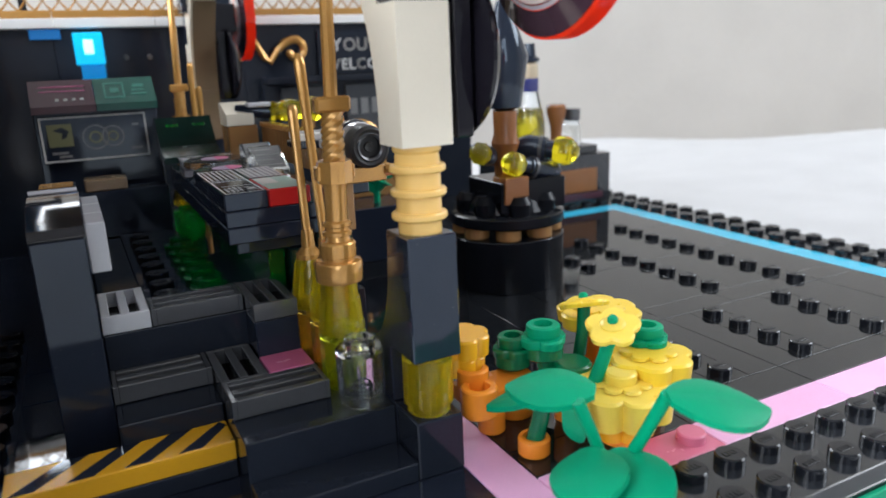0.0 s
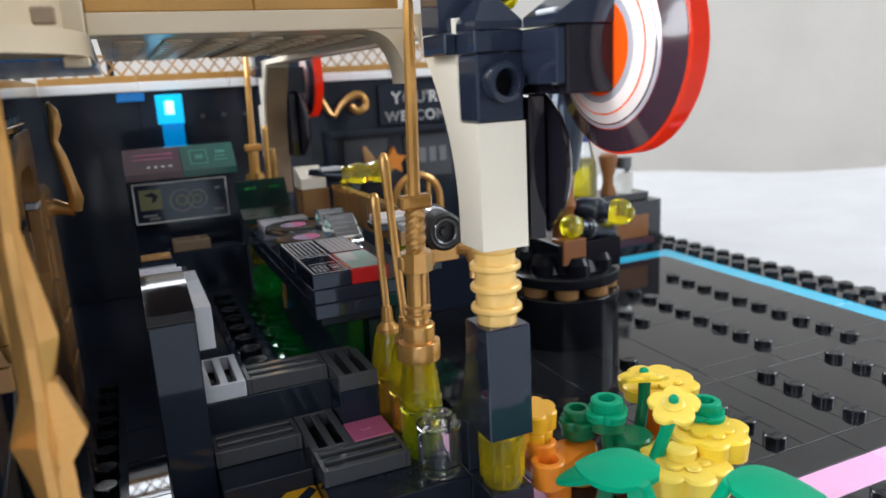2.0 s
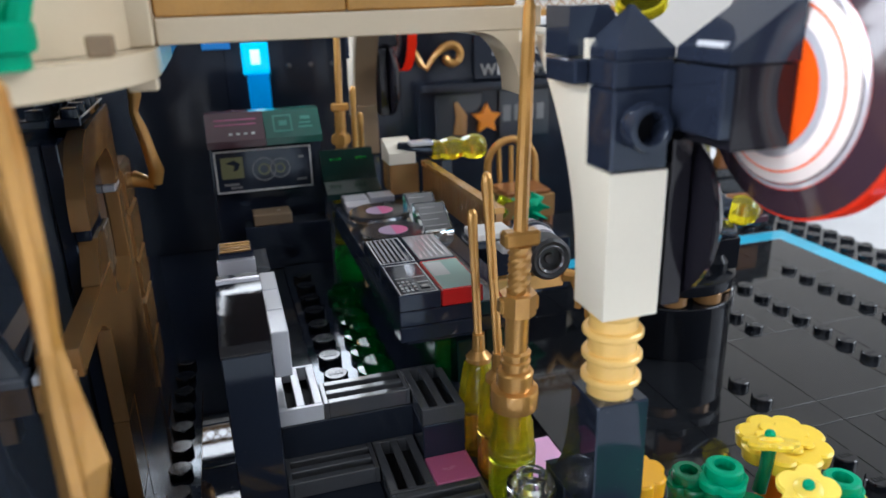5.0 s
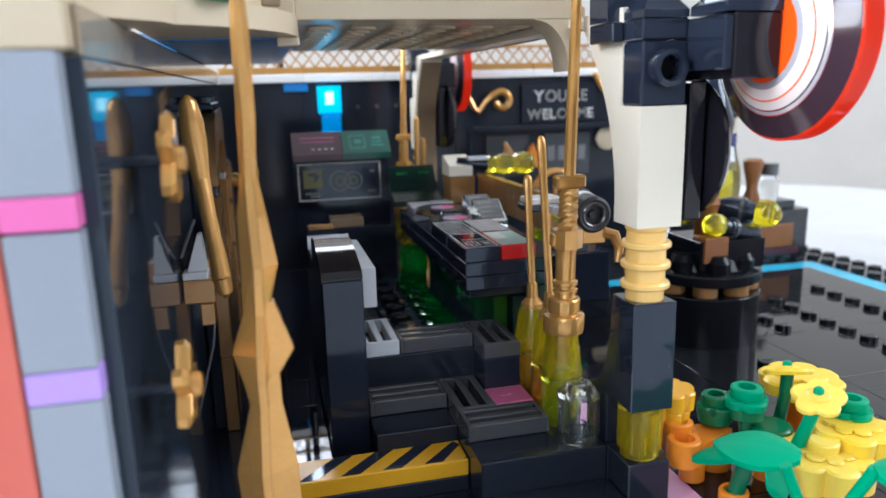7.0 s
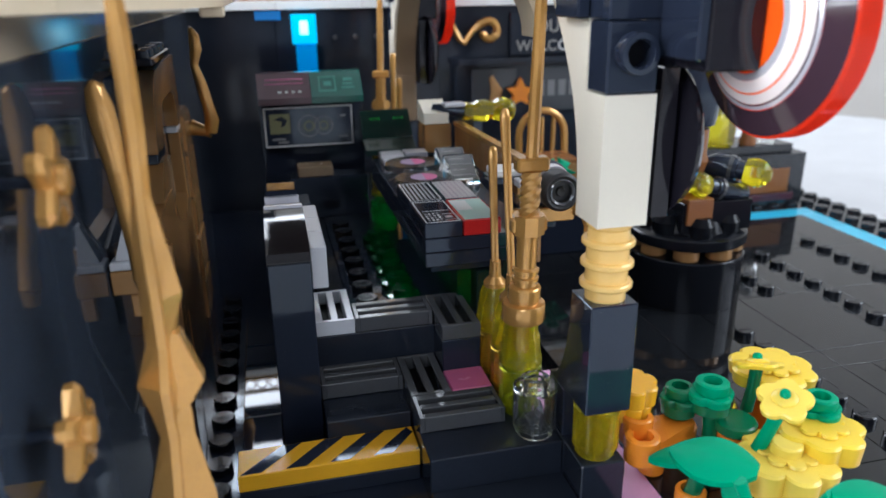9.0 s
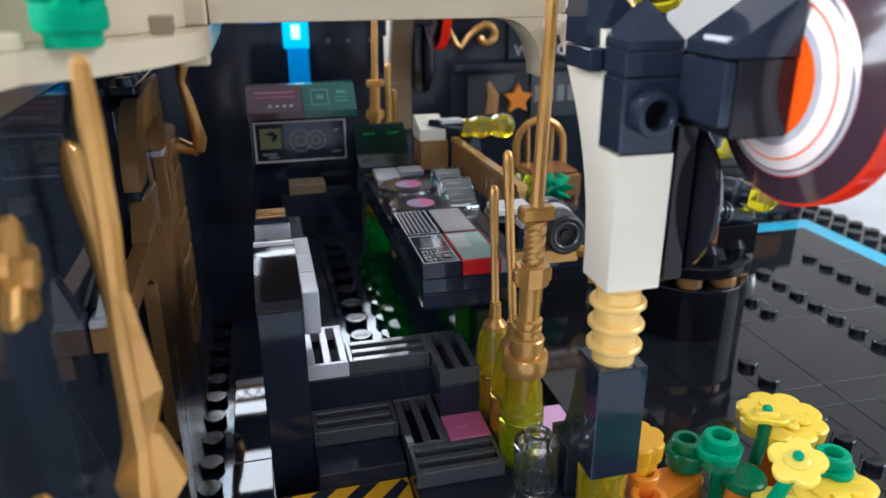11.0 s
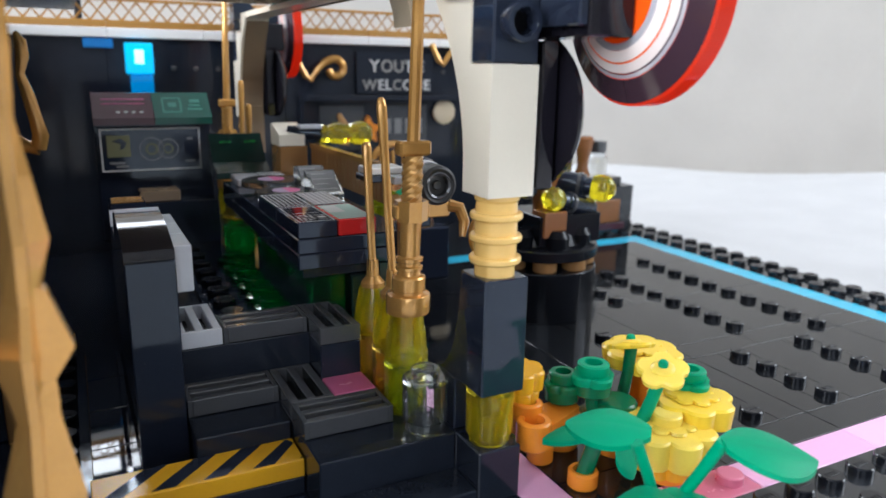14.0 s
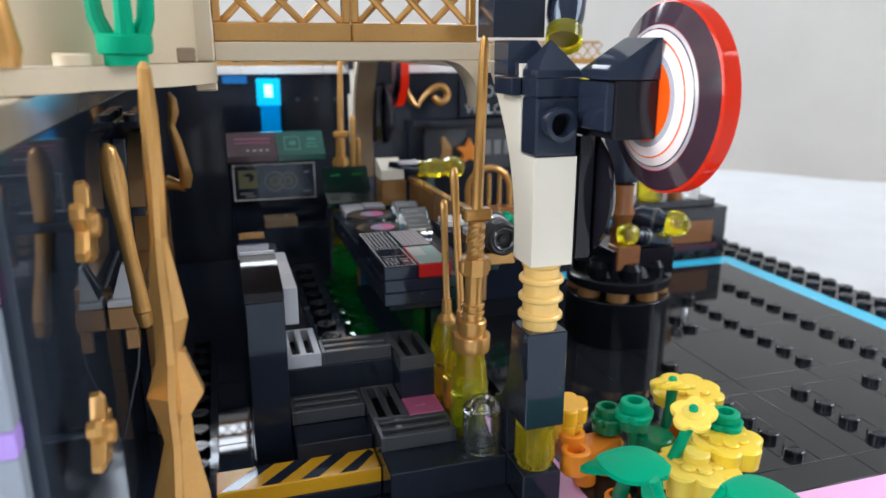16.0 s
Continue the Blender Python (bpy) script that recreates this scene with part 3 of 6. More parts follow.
def speaker_column(y, facing, label):
    """The arch's pillar with its brackets and speaker dishes. facing: +1 for the front pillar, -1 for the back one."""
    c = thing("arch_pillar", (0, y, -2.4), label, "pillar", "arch pillars")
    f = facing

    def Y(v0, v1):
        a, b = y + f * v0, y + f * v1
        return min(a, b), max(a, b)

    part("foot_block", bx(-0.49, 0.49, *Y(-0.49, 0.49), -2.39, -1.2), BACK_BLACK, c)
    foot = part("round_brick", hollow_brick(0, y, -1.2), T_YELLOW, c, "clear yellow round brick")
    inner_ribs(0, y, -1.2, foot, T_YELLOW)
    part("black_brick", bx(-0.49, 0.49, *Y(-0.49, 0.49), 0.01, 2.4, c=0.025), BLACK, c, "glossy black tall brick")
    ogee = [(y + f * (0.49 + 1.0 * (1 - math.cos(radians(a)))), 2.35 - 2.33 * math.sin(radians(a))) for a in range(0, 91, 9)] + [(y + f * 1.5, 0.0), (y + f * 0.49, 0.0)]
    part("curved_foot", prism(B(), ogee, "x", -0.48, 0.48), BLACK, c)
    part("rear_block", bx(-0.48, 0.48, *Y(0.64, 1.5), -1.2, -0.01), BLACK, c)
    b = B()
    prof = [(0.40, 2.4), (0.40, 2.62)]
    for k in range(3):
        z = 2.62 + 0.43 * k
        prof += [(0.415, z + 0.02), (0.49, z + 0.03), (0.515, z + 0.06), (0.515, z + 0.13), (0.49, z + 0.16), (0.415, z + 0.17)]
    prof += [(0.40, 3.85), (0.44, 3.9), (0.44, 3.98)]
    lathe(b, prof, (0, y, 0), seg=32)
    part("ribbed_neck", b, SAND_GOLD, c, "warm tan ribbed round neck")
    # cream arch end: its inner side curves away from the pillar as it rises
    curve = [(y + f * (0.5 + 0.00 + 1.75 * max(0.0, (z - 4.4) / 3.7) ** 2.1), z) for z in [3.99 + 0.25 * i for i in range(17)]]
    outline = [(y - f * 0.49, 3.99), (y - f * 0.49, 6.39), (y + f * 0.3, 6.39), (y + f * 0.3, 7.62), (y + f * 0.3, 8.3)] + [(y + f * 2.4, 8.3)] + curve[::-1]
    part("arch_end", prism(B(), outline, "x", -0.49, 0.49), CREAM, c, "cream white curved arch end")
    part("pin_brick", bx(-0.485, 0.485, *Y(-0.485, 0.29), 6.4, 7.62, c=0.04), BLACK, c)
    part("pin_tube", lathe(B(), [(0.33, 0.05), (0.33, -0.02), (0.36, -0.05), (0.37, -0.26), (0.34, -0.34), (0.25, -0.35), (0.22, -0.3), (0.22, 0.04)], (-0.05, y - 0.49 if f > 0 else y - 0.3, 7.1), "y", 28), BLACK, c, "round black hole rim")
    # black disc paints the hole's dark depth over the brick face
    part("pin_hole", lathe(B(), [(0.215, 0), (0.215, 0.03)], (-0.05, y - 0.52 if f > 0 else y - 0.33, 7.1), "y", 24), RECESS_SHADE, c)
    part("cap_plate", bx(-0.5, 0.485, *Y(-0.485, 0.9), 7.63, 8.03), BLACK, c)
    part("cap_wing", bx(-0.75, -0.51, *Y(0.25, 1.3), 7.64, 8.02), BLACK, c)
    b = B()
    z0, z1 = 8.04, 8.78
    ring = [(-0.48, y - f * 0.48), (0.48, y - f * 0.48), (0.48, y + f * 0.46), (-0.48, y + f * 0.46)]
    lo = [b.verts.new((u, w, z0)) for u, w in ring]
    up = [b.verts.new((u, w, z0 + 0.14)) for u, w in ring]
    tip = [b.verts.new((0.03 * math.cos(a), y + 0.03 * math.sin(a), z1)) for a in (3.9, 5.5, 0.8, 2.4)]
    b.faces.new(lo), b.faces.new(tip)
    for p, q in ((lo, up), (up, tip)):
        for i in range(4):
            b.faces.new([p[i], p[(i + 1) % 4], q[(i + 1) % 4], q[i]])
    part("peak_slope", b, BLACK, c, "glossy black peaked slope")
    part("rear_slope", prism(B(), [(-0.75, 8.04), (0.3, 8.04), (0.3, 8.3), (-0.1, 8.78), (-0.75, 8.78)], "y", *Y(0.48, 1.3)), BLACK, c)
    # bracket block that holds the big speaker dish
    part("bracket", bx(0.43, 0.62, *Y(-1.68, -0.5), 7.03, 7.98), BLACK, c)
    part("speaker_block", bx(0.625, 1.58, *Y(-1.7, 0.3), 6.86, 8.02), SPEAKER_BLACK, c)
    part("block_slope", prism(B(), [(0.45, 8.03), (1.58, 8.03), (1.58, 8.82), (1.42, 8.82), (0.45, 8.2)], "y", *Y(-1.7, -0.55)), BLACK, c)
    part("clip", bx(0.5, 0.7, *Y(-1.5, -0.9), 8.21, 8.3, c=0.02), GREY, c, "small grey clip")
    part("backing_panel", bx(0.6, 0.95, *Y(-0.45, 0.9), 4.08, 6.84), SPEAKER_BLACK, c)
    part("black_dish", lathe(B(), [(1.5, 1.03), (1.5, 1.1), (1.42, 1.2), (1.1, 1.36), (0.5, 1.46), (0.0, 1.48)], (0, y + f * 0.45, 5.5), "x", 40), SPEAKER_BLACK, c, "black round dish")
    cy, cz = y - f * 1.23, 7.62
    d = part("speaker_dish", lathe(B(), [(0.0, 1.59), (0.91, 1.61), (1.15, 1.67), (1.44, 1.79), (1.9, 1.96), (1.94, 2.0), (1.94, 2.34), (1.82, 2.38), (1.15, 2.16), (0.0, 2.12)], (0, cy, cz), "x", 64), T_RED, c, "clear neon orange-red round dish")
    rings = ((0.0, 0.84, 1.575, 1.585, PRINT_ORANGE, "orange printed centre"), (0.85, 0.97, 1.588, 1.6, PRINT_SILVER, "silver printed ring"), (0.975, 1.17, 1.602, 1.665, PRINT_PEARL, "pearl white printed ring"), (1.172, 1.2, 1.667, 1.676, PRINT_ORANGE, "orange hairline"),
             (1.202, 1.36, 1.678, 1.742, PRINT_PEARL, "pearl white printed ring"), (1.365, 1.385, 1.744, 1.753, PRINT_DUSK, "dark hairline"), (1.39, 1.455, 1.755, 1.78, PRINT_SILVER, "silver printed ring"), (1.47, 1.89, 1.786, 1.94, PRINT_DUSK, "dusky purple printed band"))
    for r0, r1, h0, h1, m, l in rings:
        part("printed_ring", lathe(B(), [(r0, h0), (r1, h1), (r1, h1 + 0.02), (r0, h0 + 0.02)], (0, cy, cz), "x", 56, cap=False), m, d, l)
    # taupe sheet over the cream curve: its shade put into the colour
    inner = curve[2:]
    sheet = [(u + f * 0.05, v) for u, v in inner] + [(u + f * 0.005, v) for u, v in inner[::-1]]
    part("inner_curve", prism(B(), sheet, "x", -0.4, 0.5), TAUPE, c, "taupe sheet for the shaded inner curve of the cream arch")
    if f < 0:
        # added plate that continues the painted brown shade downwards
        part("inner_cover", bx(-0.42, 0.5, y - 0.6, y - 0.53, 2.42, 4.5), TAUPE, c, "added taupe plate that carries the shade down the neck")
    return c


speaker_column(0, 1, "cream arch pillar on black and yellow bricks with red speaker dish")
speaker_column(21.5, -1, "cream arch pillar with red speaker dish beside the back wall")


def arch_top():
    b = B()
    poly = [(2.42, 8.31), (19.1, 8.31), (19.1, 8.05), (18.6, 8.12), (2.9, 8.12), (2.42, 8.05)]
    prism(b, poly, "x", -0.49, 0.39)
    return solid("arch_top", b, CREAM, (0, 10.7, 8.1), "cream arch beam between the two pillars", "arch", kind="structure")


arch_top()
for x0, x1 in ((-0.75, 0.5),):
    solid("dark_panel", bx(x0, x1, 1.4, 2.4, 8.85, 11.5, c=0.008), BACK_BLACK, (-0.1, 1.9, 8.85), "dark panel standing on the arch top", "panel")


def spotlight():
    s = thing("spotlight", (1.0, 2.2, 8.85), "black spotlight with clear yellow lens on the arch", "spotlight")
    part("body", tube(B(), [(0.95, 1.3, 8.95), (1.05, 1.5, 9.3), (1.25, 1.8, 10.0), (1.35, 2.0, 10.6)], [0.34, 0.44, 0.46, 0.4], 20), BLACK, s)
    part("lens", tube(B(), [(0.85, 1.12, 8.72), (0.96, 1.32, 9.0)], [0.42, 0.42], 20), T_YELLOW, s, "clear yellow lens")
    return s


spotlight()


# ---- the gold staffs ----
def staff(x, y, label):
    def leaning(bm):
        """The staff stands a little askew in its cone."""
        for v in bm.verts:
            v.co.x += 0.03 + 0.031 * (v.co.z - 1.1)
        return bm

    s = thing("gold_staff", (x, y, -1.2), label, "staff", "gold staffs")
    foot = part("foot_brick", hollow_brick(x, y, -1.2), T_LIME, s, "clear lime round brick")
    inner_ribs(x, y, -1.2, foot, T_LIME)
    cone = [(0.42, 0.0), (0.42, 0.05), (0.49, 0.06), (0.49, 0.2), (0.465, 0.22), (0.425, 0.74), (0.395, 0.75), (0.375, 1.13), (0.28, 1.13), (0.29, 0.75), (0.38, 0.16), (0.36, 0.0), (0.42, 0.0)]
    cone_part = part("cone", lathe(B(), cone, (x, y, 0), seg=24, cap=False), T_YELLOW, s, "clear yellow cone")
    for i in range(6):
        a = math.pi * i / 3 + 0.3
        part("cone_rib", tube(B(), [(x + 0.36 * math.cos(a), y + 0.36 * math.sin(a), 0.03), (x + 0.24 * math.cos(a), y + 0.24 * math.sin(a), 0.74)], 0.025, 6), T_LIME, cone_part)
    prof = [(0.2, 1.1), (0.48, 1.12), (0.49, 1.16), (0.49, 1.5), (0.47, 1.54), (0.34, 1.56), (0.34, 1.62), (0.37, 1.64), (0.37, 1.9), (0.34, 1.94), (0.26, 1.96), (0.24, 2.05),
            (0.3, 2.08), (0.3, 2.15), (0.25, 2.18), (0.25, 2.24), (0.3, 2.27), (0.3, 2.34), (0.23, 2.38), (0.235, 3.0), (0.26, 3.16)]
    part("core", lathe(B(), [(0.17, 0.35), (0.2, 0.4), (0.2, 1.1)], (x, y, 0), seg=16), GOLD, s)
    part("grip", leaning(lathe(B(), prof, (x, y, 0), seg=24)), GOLD, s)
    b = B()
    prism(b, [(x + 0.36 * math.cos(radians(a)), y + 0.36 * math.sin(radians(a))) for a in range(15, 375, 45)], "z", 3.15, 3.58)
    box(b, x - 0.4, x - 0.1, y - 0.12, y + 0.12, 3.2, 3.5)
    box(b, x + 0.1, x + 0.4, y - 0.12, y + 0.12, 3.2, 3.5)
    part("knob", leaning(b), GOLD, s)
    b = B()
    n, seg = 16, 8
    rings = []
    for i in range(n + 1):
        z, tw = 3.58 + 0.95 * i / n, i * 0.38
        rings.append([b.verts.new((x + (0.235 if k % 2 else 0.222) * math.cos(tw + 2 * math.pi * k / seg), y + (0.235 if k % 2 else 0.222) * math.sin(tw + 2 * math.pi * k / seg), z)) for k in range(seg)])
    for p, q in zip(rings, rings[1:]):
        for k in range(seg):
            b.faces.new([p[k], p[(k + 1) % seg], q[(k + 1) % seg], q[k]])
    b.faces.new(rings[0]), b.faces.new(rings[-1])
    part("twisted_handle", leaning(b), GOLD, s)
    b = B()
    box(b, x - 0.36, x + 0.36, y - 0.17, y + 0.17, 4.52, 4.83, c=0.05)
    part("crossguard", leaning(b), GOLD, s)
    part("blade", leaning(tube(B(), [(x, y, 4.8), (x, y, 6.5), (x, y, 8.2), (x, y, 8.75), (x, y, 8.9)], [0.14, 0.135, 0.12, 0.11, 0.05], 10)), GOLD, s, "long thin gold rod")
    return s


staff(-1, 2, "tall pearl gold staff standing in clear yellow cone")
staff(-1.4, 20, "tall pearl gold staff beside the back pillar")


def spear(x, y, top, lean, label):
    s = thing("gold_spear", (x, y, -1.2), label, "spear", "gold spears")
    part("foot_brick", hollow_brick(x, y, -1.2), T_ORANGE, s, "clear orange round brick")
    part("cone", lathe(B(), [(0.46, 0.0), (0.47, 0.3), (0.36, 1.0), (0.3, 1.15), (0.2, 1.15), (0.36, 0.05), (0.46, 0.0)], (x, y, 0), seg=20, cap=False), T_YELLOW, s, "clear yellow cone")
    part("socket", lathe(B(), [(0.3, 1.14), (0.3, 1.25), (0.16, 1.4), (0.14, 1.8)], (x, y, 0), seg=16), GOLD, s)
    pts, radii = [], []
    for f, r in ((0.0, 0.10), (0.35, 0.10), (0.7, 0.105), (0.88, 0.12), (0.95, 0.125), (0.985, 0.1), (1.0, 0.045)):
        pts.append((x + lean[0] * f, y + lean[1] * f, 1.6 + (top - 1.6) * f))
        radii.append(r)
    part("shaft", tube(B(), pts, radii, 10, 0.75), GOLD, s)
    return s


spear(-0.9, 3.0, 5.65, (-0.14, 0.32), "slim pearl gold spear in clear orange cone")
spear(-1.0, 4.0, 4.58, (0.03, 0.42), "short slim pearl gold spear beside the console")
spear(-0.95, 18.9, 5.65, (0.05, -0.2), "slim pearl gold spear beside the back pillar")
spear(-0.85, 17.9, 4.75, (0.0, -0.2), "short slim pearl gold spear beside the back pillar")

k = thing("clear_round_brick", (-1, 1, -1.2), "clear transparent round brick standing on black base", "brick")
body = part("body", hollow_brick(-1, 1, -1.2), CLEAR, k)
inner_ribs(-1, 1, -1.2, body, CLEAR)


# ---- front steps, grilles and hazard tile ----
def block(name, x0, x1, y0, y1, z0, z1, mat, label, category, **kw):
    return solid(name, bx(x0, x1, y0, y1, z0, z1, c=0.025), mat, ((x0 + x1) / 2, (y0 + y1) / 2, z0), label, category, **kw)


block("base_block", -0.49, 0.49, 0.51, 1.5, -2.39, -1.21, BACK_BLACK, "glossy black block behind the arch pillar foot", "block", kind="structure")
block("base_block", -3.49, -0.51, 0.51, 4.48, -2.39, -1.21, BACK_BLACK, "glossy black block under the stairs and staffs", "block", kind="structure")
block("base_block", -3.49, -0.51, -0.49, 0.5, -2.39, -2.0, BACK_BLACK, "low glossy black block before the staffs", "block", kind="structure")
block("base_block", -7.5, -3.51, 1.51, 2.49, -2.39, -2.01, BACK_BLACK, "black block under the striped tile", "block", kind="structure")
block("base_block", -5.49, -3.51, 2.51, 4.48, -2.39, -1.21, BACK_BLACK, "glossy black step block", "block", kind="structure")
block("stage_floor", -5.49, 0.49, 4.51, 24.0, -2.39, -0.01, BACK_BLACK, "raised black stage floor", "floor", kind="structure")
block("step_block", -2.49, -1.51, 3.51, 4.5, -1.2, -0.01, BLACK, "black block under the grille", "block")


def grille(x0, x1, y0, y1, z, mat=DARK_GREY):
    """A 1x2 grille tile: rim, two slots, bar between."""
    g = thing("grille_tile", ((x0 + x1) / 2, (y0 + y1) / 2, z), "grey plastic grille tile on the black stairs", "tile", "grille tiles")
    e = 0.012
    x0, x1, y0, y1 = x0 + e, x1 - e, y0 + e, y1 - e
    # near-black sheet paints the shade down in the slots
    part("bed", bx(x0 + 0.015, x1 - 0.015, y0 + 0.015, y1 - 0.015, z, z + 0.05, c=0.01), RECESS_SHADE, g, "bed coloured near black for the shade between the bars")
    long_x = x1 - x0 > y1 - y0
    w, e = 0.19, 0.1
    for end in range(2):
        if long_x:
            xa = x0 if end == 0 else x1 - e
            part("end_bar", bx(xa, xa + e, y0, y1, z + 0.005, z + 0.4, c=0.012), mat, g)
        else:
            ya = y0 if end == 0 else y1 - e
            part("end_bar", bx(x0, x1, ya, ya + e, z + 0.005, z + 0.4, c=0.012), mat, g)
    for i in range(3):
        if long_x:
            a = y0 + (y1 - y0 - w) * i / 2
            part("bar", bx(x0 + e - 0.004, x1 - e + 0.004, a, a + w, z + 0.006, z + 0.398, c=0.02), mat, g)
        else:
            a = x0 + (x1 - x0 - w) * i / 2
            part("bar", bx(a, a + w, y0 + e - 0.004, y1 - e + 0.004, z + 0.006, z + 0.398, c=0.02), mat, g)
    return g


grille(-5.5, -4.5, 4.5, 6.5, 0.0, GREY)
grille(-4.5, -2.5, 4.5, 5.5, 0.0)
grille(-2.5, -1.5, 3.5, 5.5, 0.0)
grille(-5.5, -3.5, 3.5, 4.5, -1.2)
grille(-3.5, -2.5, 2.5, 4.5, -1.2)
grille(-3.5, -1.5, 1.5, 2.5, -1.2)
block("pink_square_tile", -2.49, -1.51, 2.51, 3.49, -1.2, -0.8, MAGENTA, "dark pink square tile on the stairs", "tile")


def hazard_tile():
    h = thing("hazard_tile", (-5.5, 2, -2.0), "amber tile with black diagonal warning stripes", "tile")
    part("body", bx(-7.49, -3.51, 1.51, 2.49, -2.0, -1.6, c=0.02), HAZARD, h)
    for i in range(5):
        x = -7.43 + i * 0.96
        lo, hi = 1.57, 2.46
        pts = [(x, lo), (x + 0.44, lo), (x + 1.34, hi), (x + 0.9, hi)]
        if i == 4:
            pts = [(x, lo), (-3.53, lo), (-3.53, lo + 0.06)]
        pts = [(min(u, -3.53), v if u <= -3.53 else lo + (v - lo) * (-3.53 - x) / (u - x)) for u, v in pts]
        part("stripe", prism(B(), pts, "z", -1.599, -1.595), BLACK, h, "black printed stripe")
    return h


hazard_tile()
for y0 in (2.52, 4.52, 6.52, 8.52):
    solid("gloss_tile", bx(-7.46, -6.51, y0, y0 + 1.98, -2.39, -2.02, c=0.02), GLOSS_TILE, (-7, y0 + 1, -2.39), "mirror-smooth black floor tile beside the low pier", "tile", "smooth tiles by the pier")


def side_wall():
    """Black pier with a tiled top and grey tiles on its flank."""
    w = thing("low_pier", (-6, 6, -2.4), "black brick pier with smooth top and grey side tiles", "pier", kind="structure")
    part("body", bx(-6.49, -5.51, 3.51, 7.1, -2.39, 2.38, c=0.025), BLACK, w)
    slope = [(3.51, 2.4), (3.51, 2.43), (3.63, 2.6)] + [(3.68 + 0.3 * i, 2.95 - 0.34 * (1 - i / 8) ** 2) for i in range(9)] + [(6.08, 2.4)]
    # darker black than the body: the dark floor above, mirrored, put into colour
    part("top_slope", prism(B(), slope, "x", -6.49, -5.51), SPEAKER_BLACK, w, "long curved slope coloured blacker for its dark reflection")
    # silver strip paints the white reflection on the black pier's edge
    part("top_edge", prism(B(), [(6.1, 2.4), (6.1, 2.9), (6.16, 3.0), (6.3, 3.0), (6.3, 2.4)], "x", -6.48, -5.52), PRINT_SILVER, w, "silver strip for the bright reflection along the edge")
    part("top_tile", bx(-6.49, -5.51, 6.32, 7.1, 2.4, 2.8, c=0.03), BLACK, w)
    part("back_pier", bx(-6.49, -5.51, 7.12, 9.0, -2.39, 2.05), BLACK, w)
    part("pale_tile", prism(B(), [(8.9, 2.06), (9.0, 2.45), (9.2, 2.45), (9.2, 2.06)], "x", -6.49, -5.51), PRINT_SILVER, w, "pale glossy tile")
    part("end_pier", bx(-6.49, -5.51, 9.21, 10.3, -2.39, 2.4), BLACK, w)
    for y0 in (4.0, 5.2, 6.4):
        part("side_tile", bx(-5.5, -5.12, y0, y0 + 1.18, 1.52, 2.56, c=0.025), GREY, w, "light grey side tile")
    grate = part("gold_grate", bx(-6.45, -5.55, 9.22, 10.2, 2.41, 2.6, c=0.02), BLACK, w)
    for i in range(4):
        part("grate_bar", bx(-6.4, -5.6, 9.28 + 0.22 * i, 9.39 + 0.22 * i, 2.6, 2.64, c=0.01), GOLD, grate, "gold grate bar")
    part("low_ledge", bx(-5.5, -5.1, 8.7, 12.0, 1.2, 1.7), DARK_GREY, w)
    return w


side_wall()

# ---- stage floor: black studs and green glowing-looking bricks ----
stage = thing("stage_studs", (-4, 9, 0), "black studded plate on the stage floor", "plate")
part("plate", bx(-4.49, -1.6, 5.51, 14.5, 0.0, 0.1, c=0.02), BLACK, stage)
for y in range(6, 14):
    share("stud", STUD, stage, (-4, y, 0.1))
for y in range(6, 12):
    g = thing("green_round_plate", (-3, y, 0.1), "clear green round plate on the stage floor", "plate", "green round plates")
    part("body", lathe(B(), [(0.4, 0.1), (0.46, 0.14), (0.46, 0.3), (0.3, 0.32), (0.3, 0.48), (0.27, 0.51)], (-3, y, 0), seg=20), T_FOREST, g)
for x, y, z, r in ((-2.35, 13.5, 0.1, 0.45), (-2.4, 12.5, 0.1, 0.42)):
    g = thing("green_brick", (x, y, z), "clear green round brick beneath the console", "brick", "green bricks")
    part("body", lathe(B(), [(r - 0.06, z), (r, z + 0.1), (r, z + 0.75), (0.28, z + 0.78), (0.28, z + 0.95)], (x, y, 0), seg=20), T_GREEN, g)


tip = thing("yellow_cone", (-2.35, 13.5, 1.05), "clear yellow cone on the green brick", "cone")
part("body", lathe(B(), [(0.4, 1.06), (0.42, 1.2), (0.22, 1.9), (0.18, 1.95)], (-2.35, 13.5, 0), seg=18), T_YELLOW, tip)


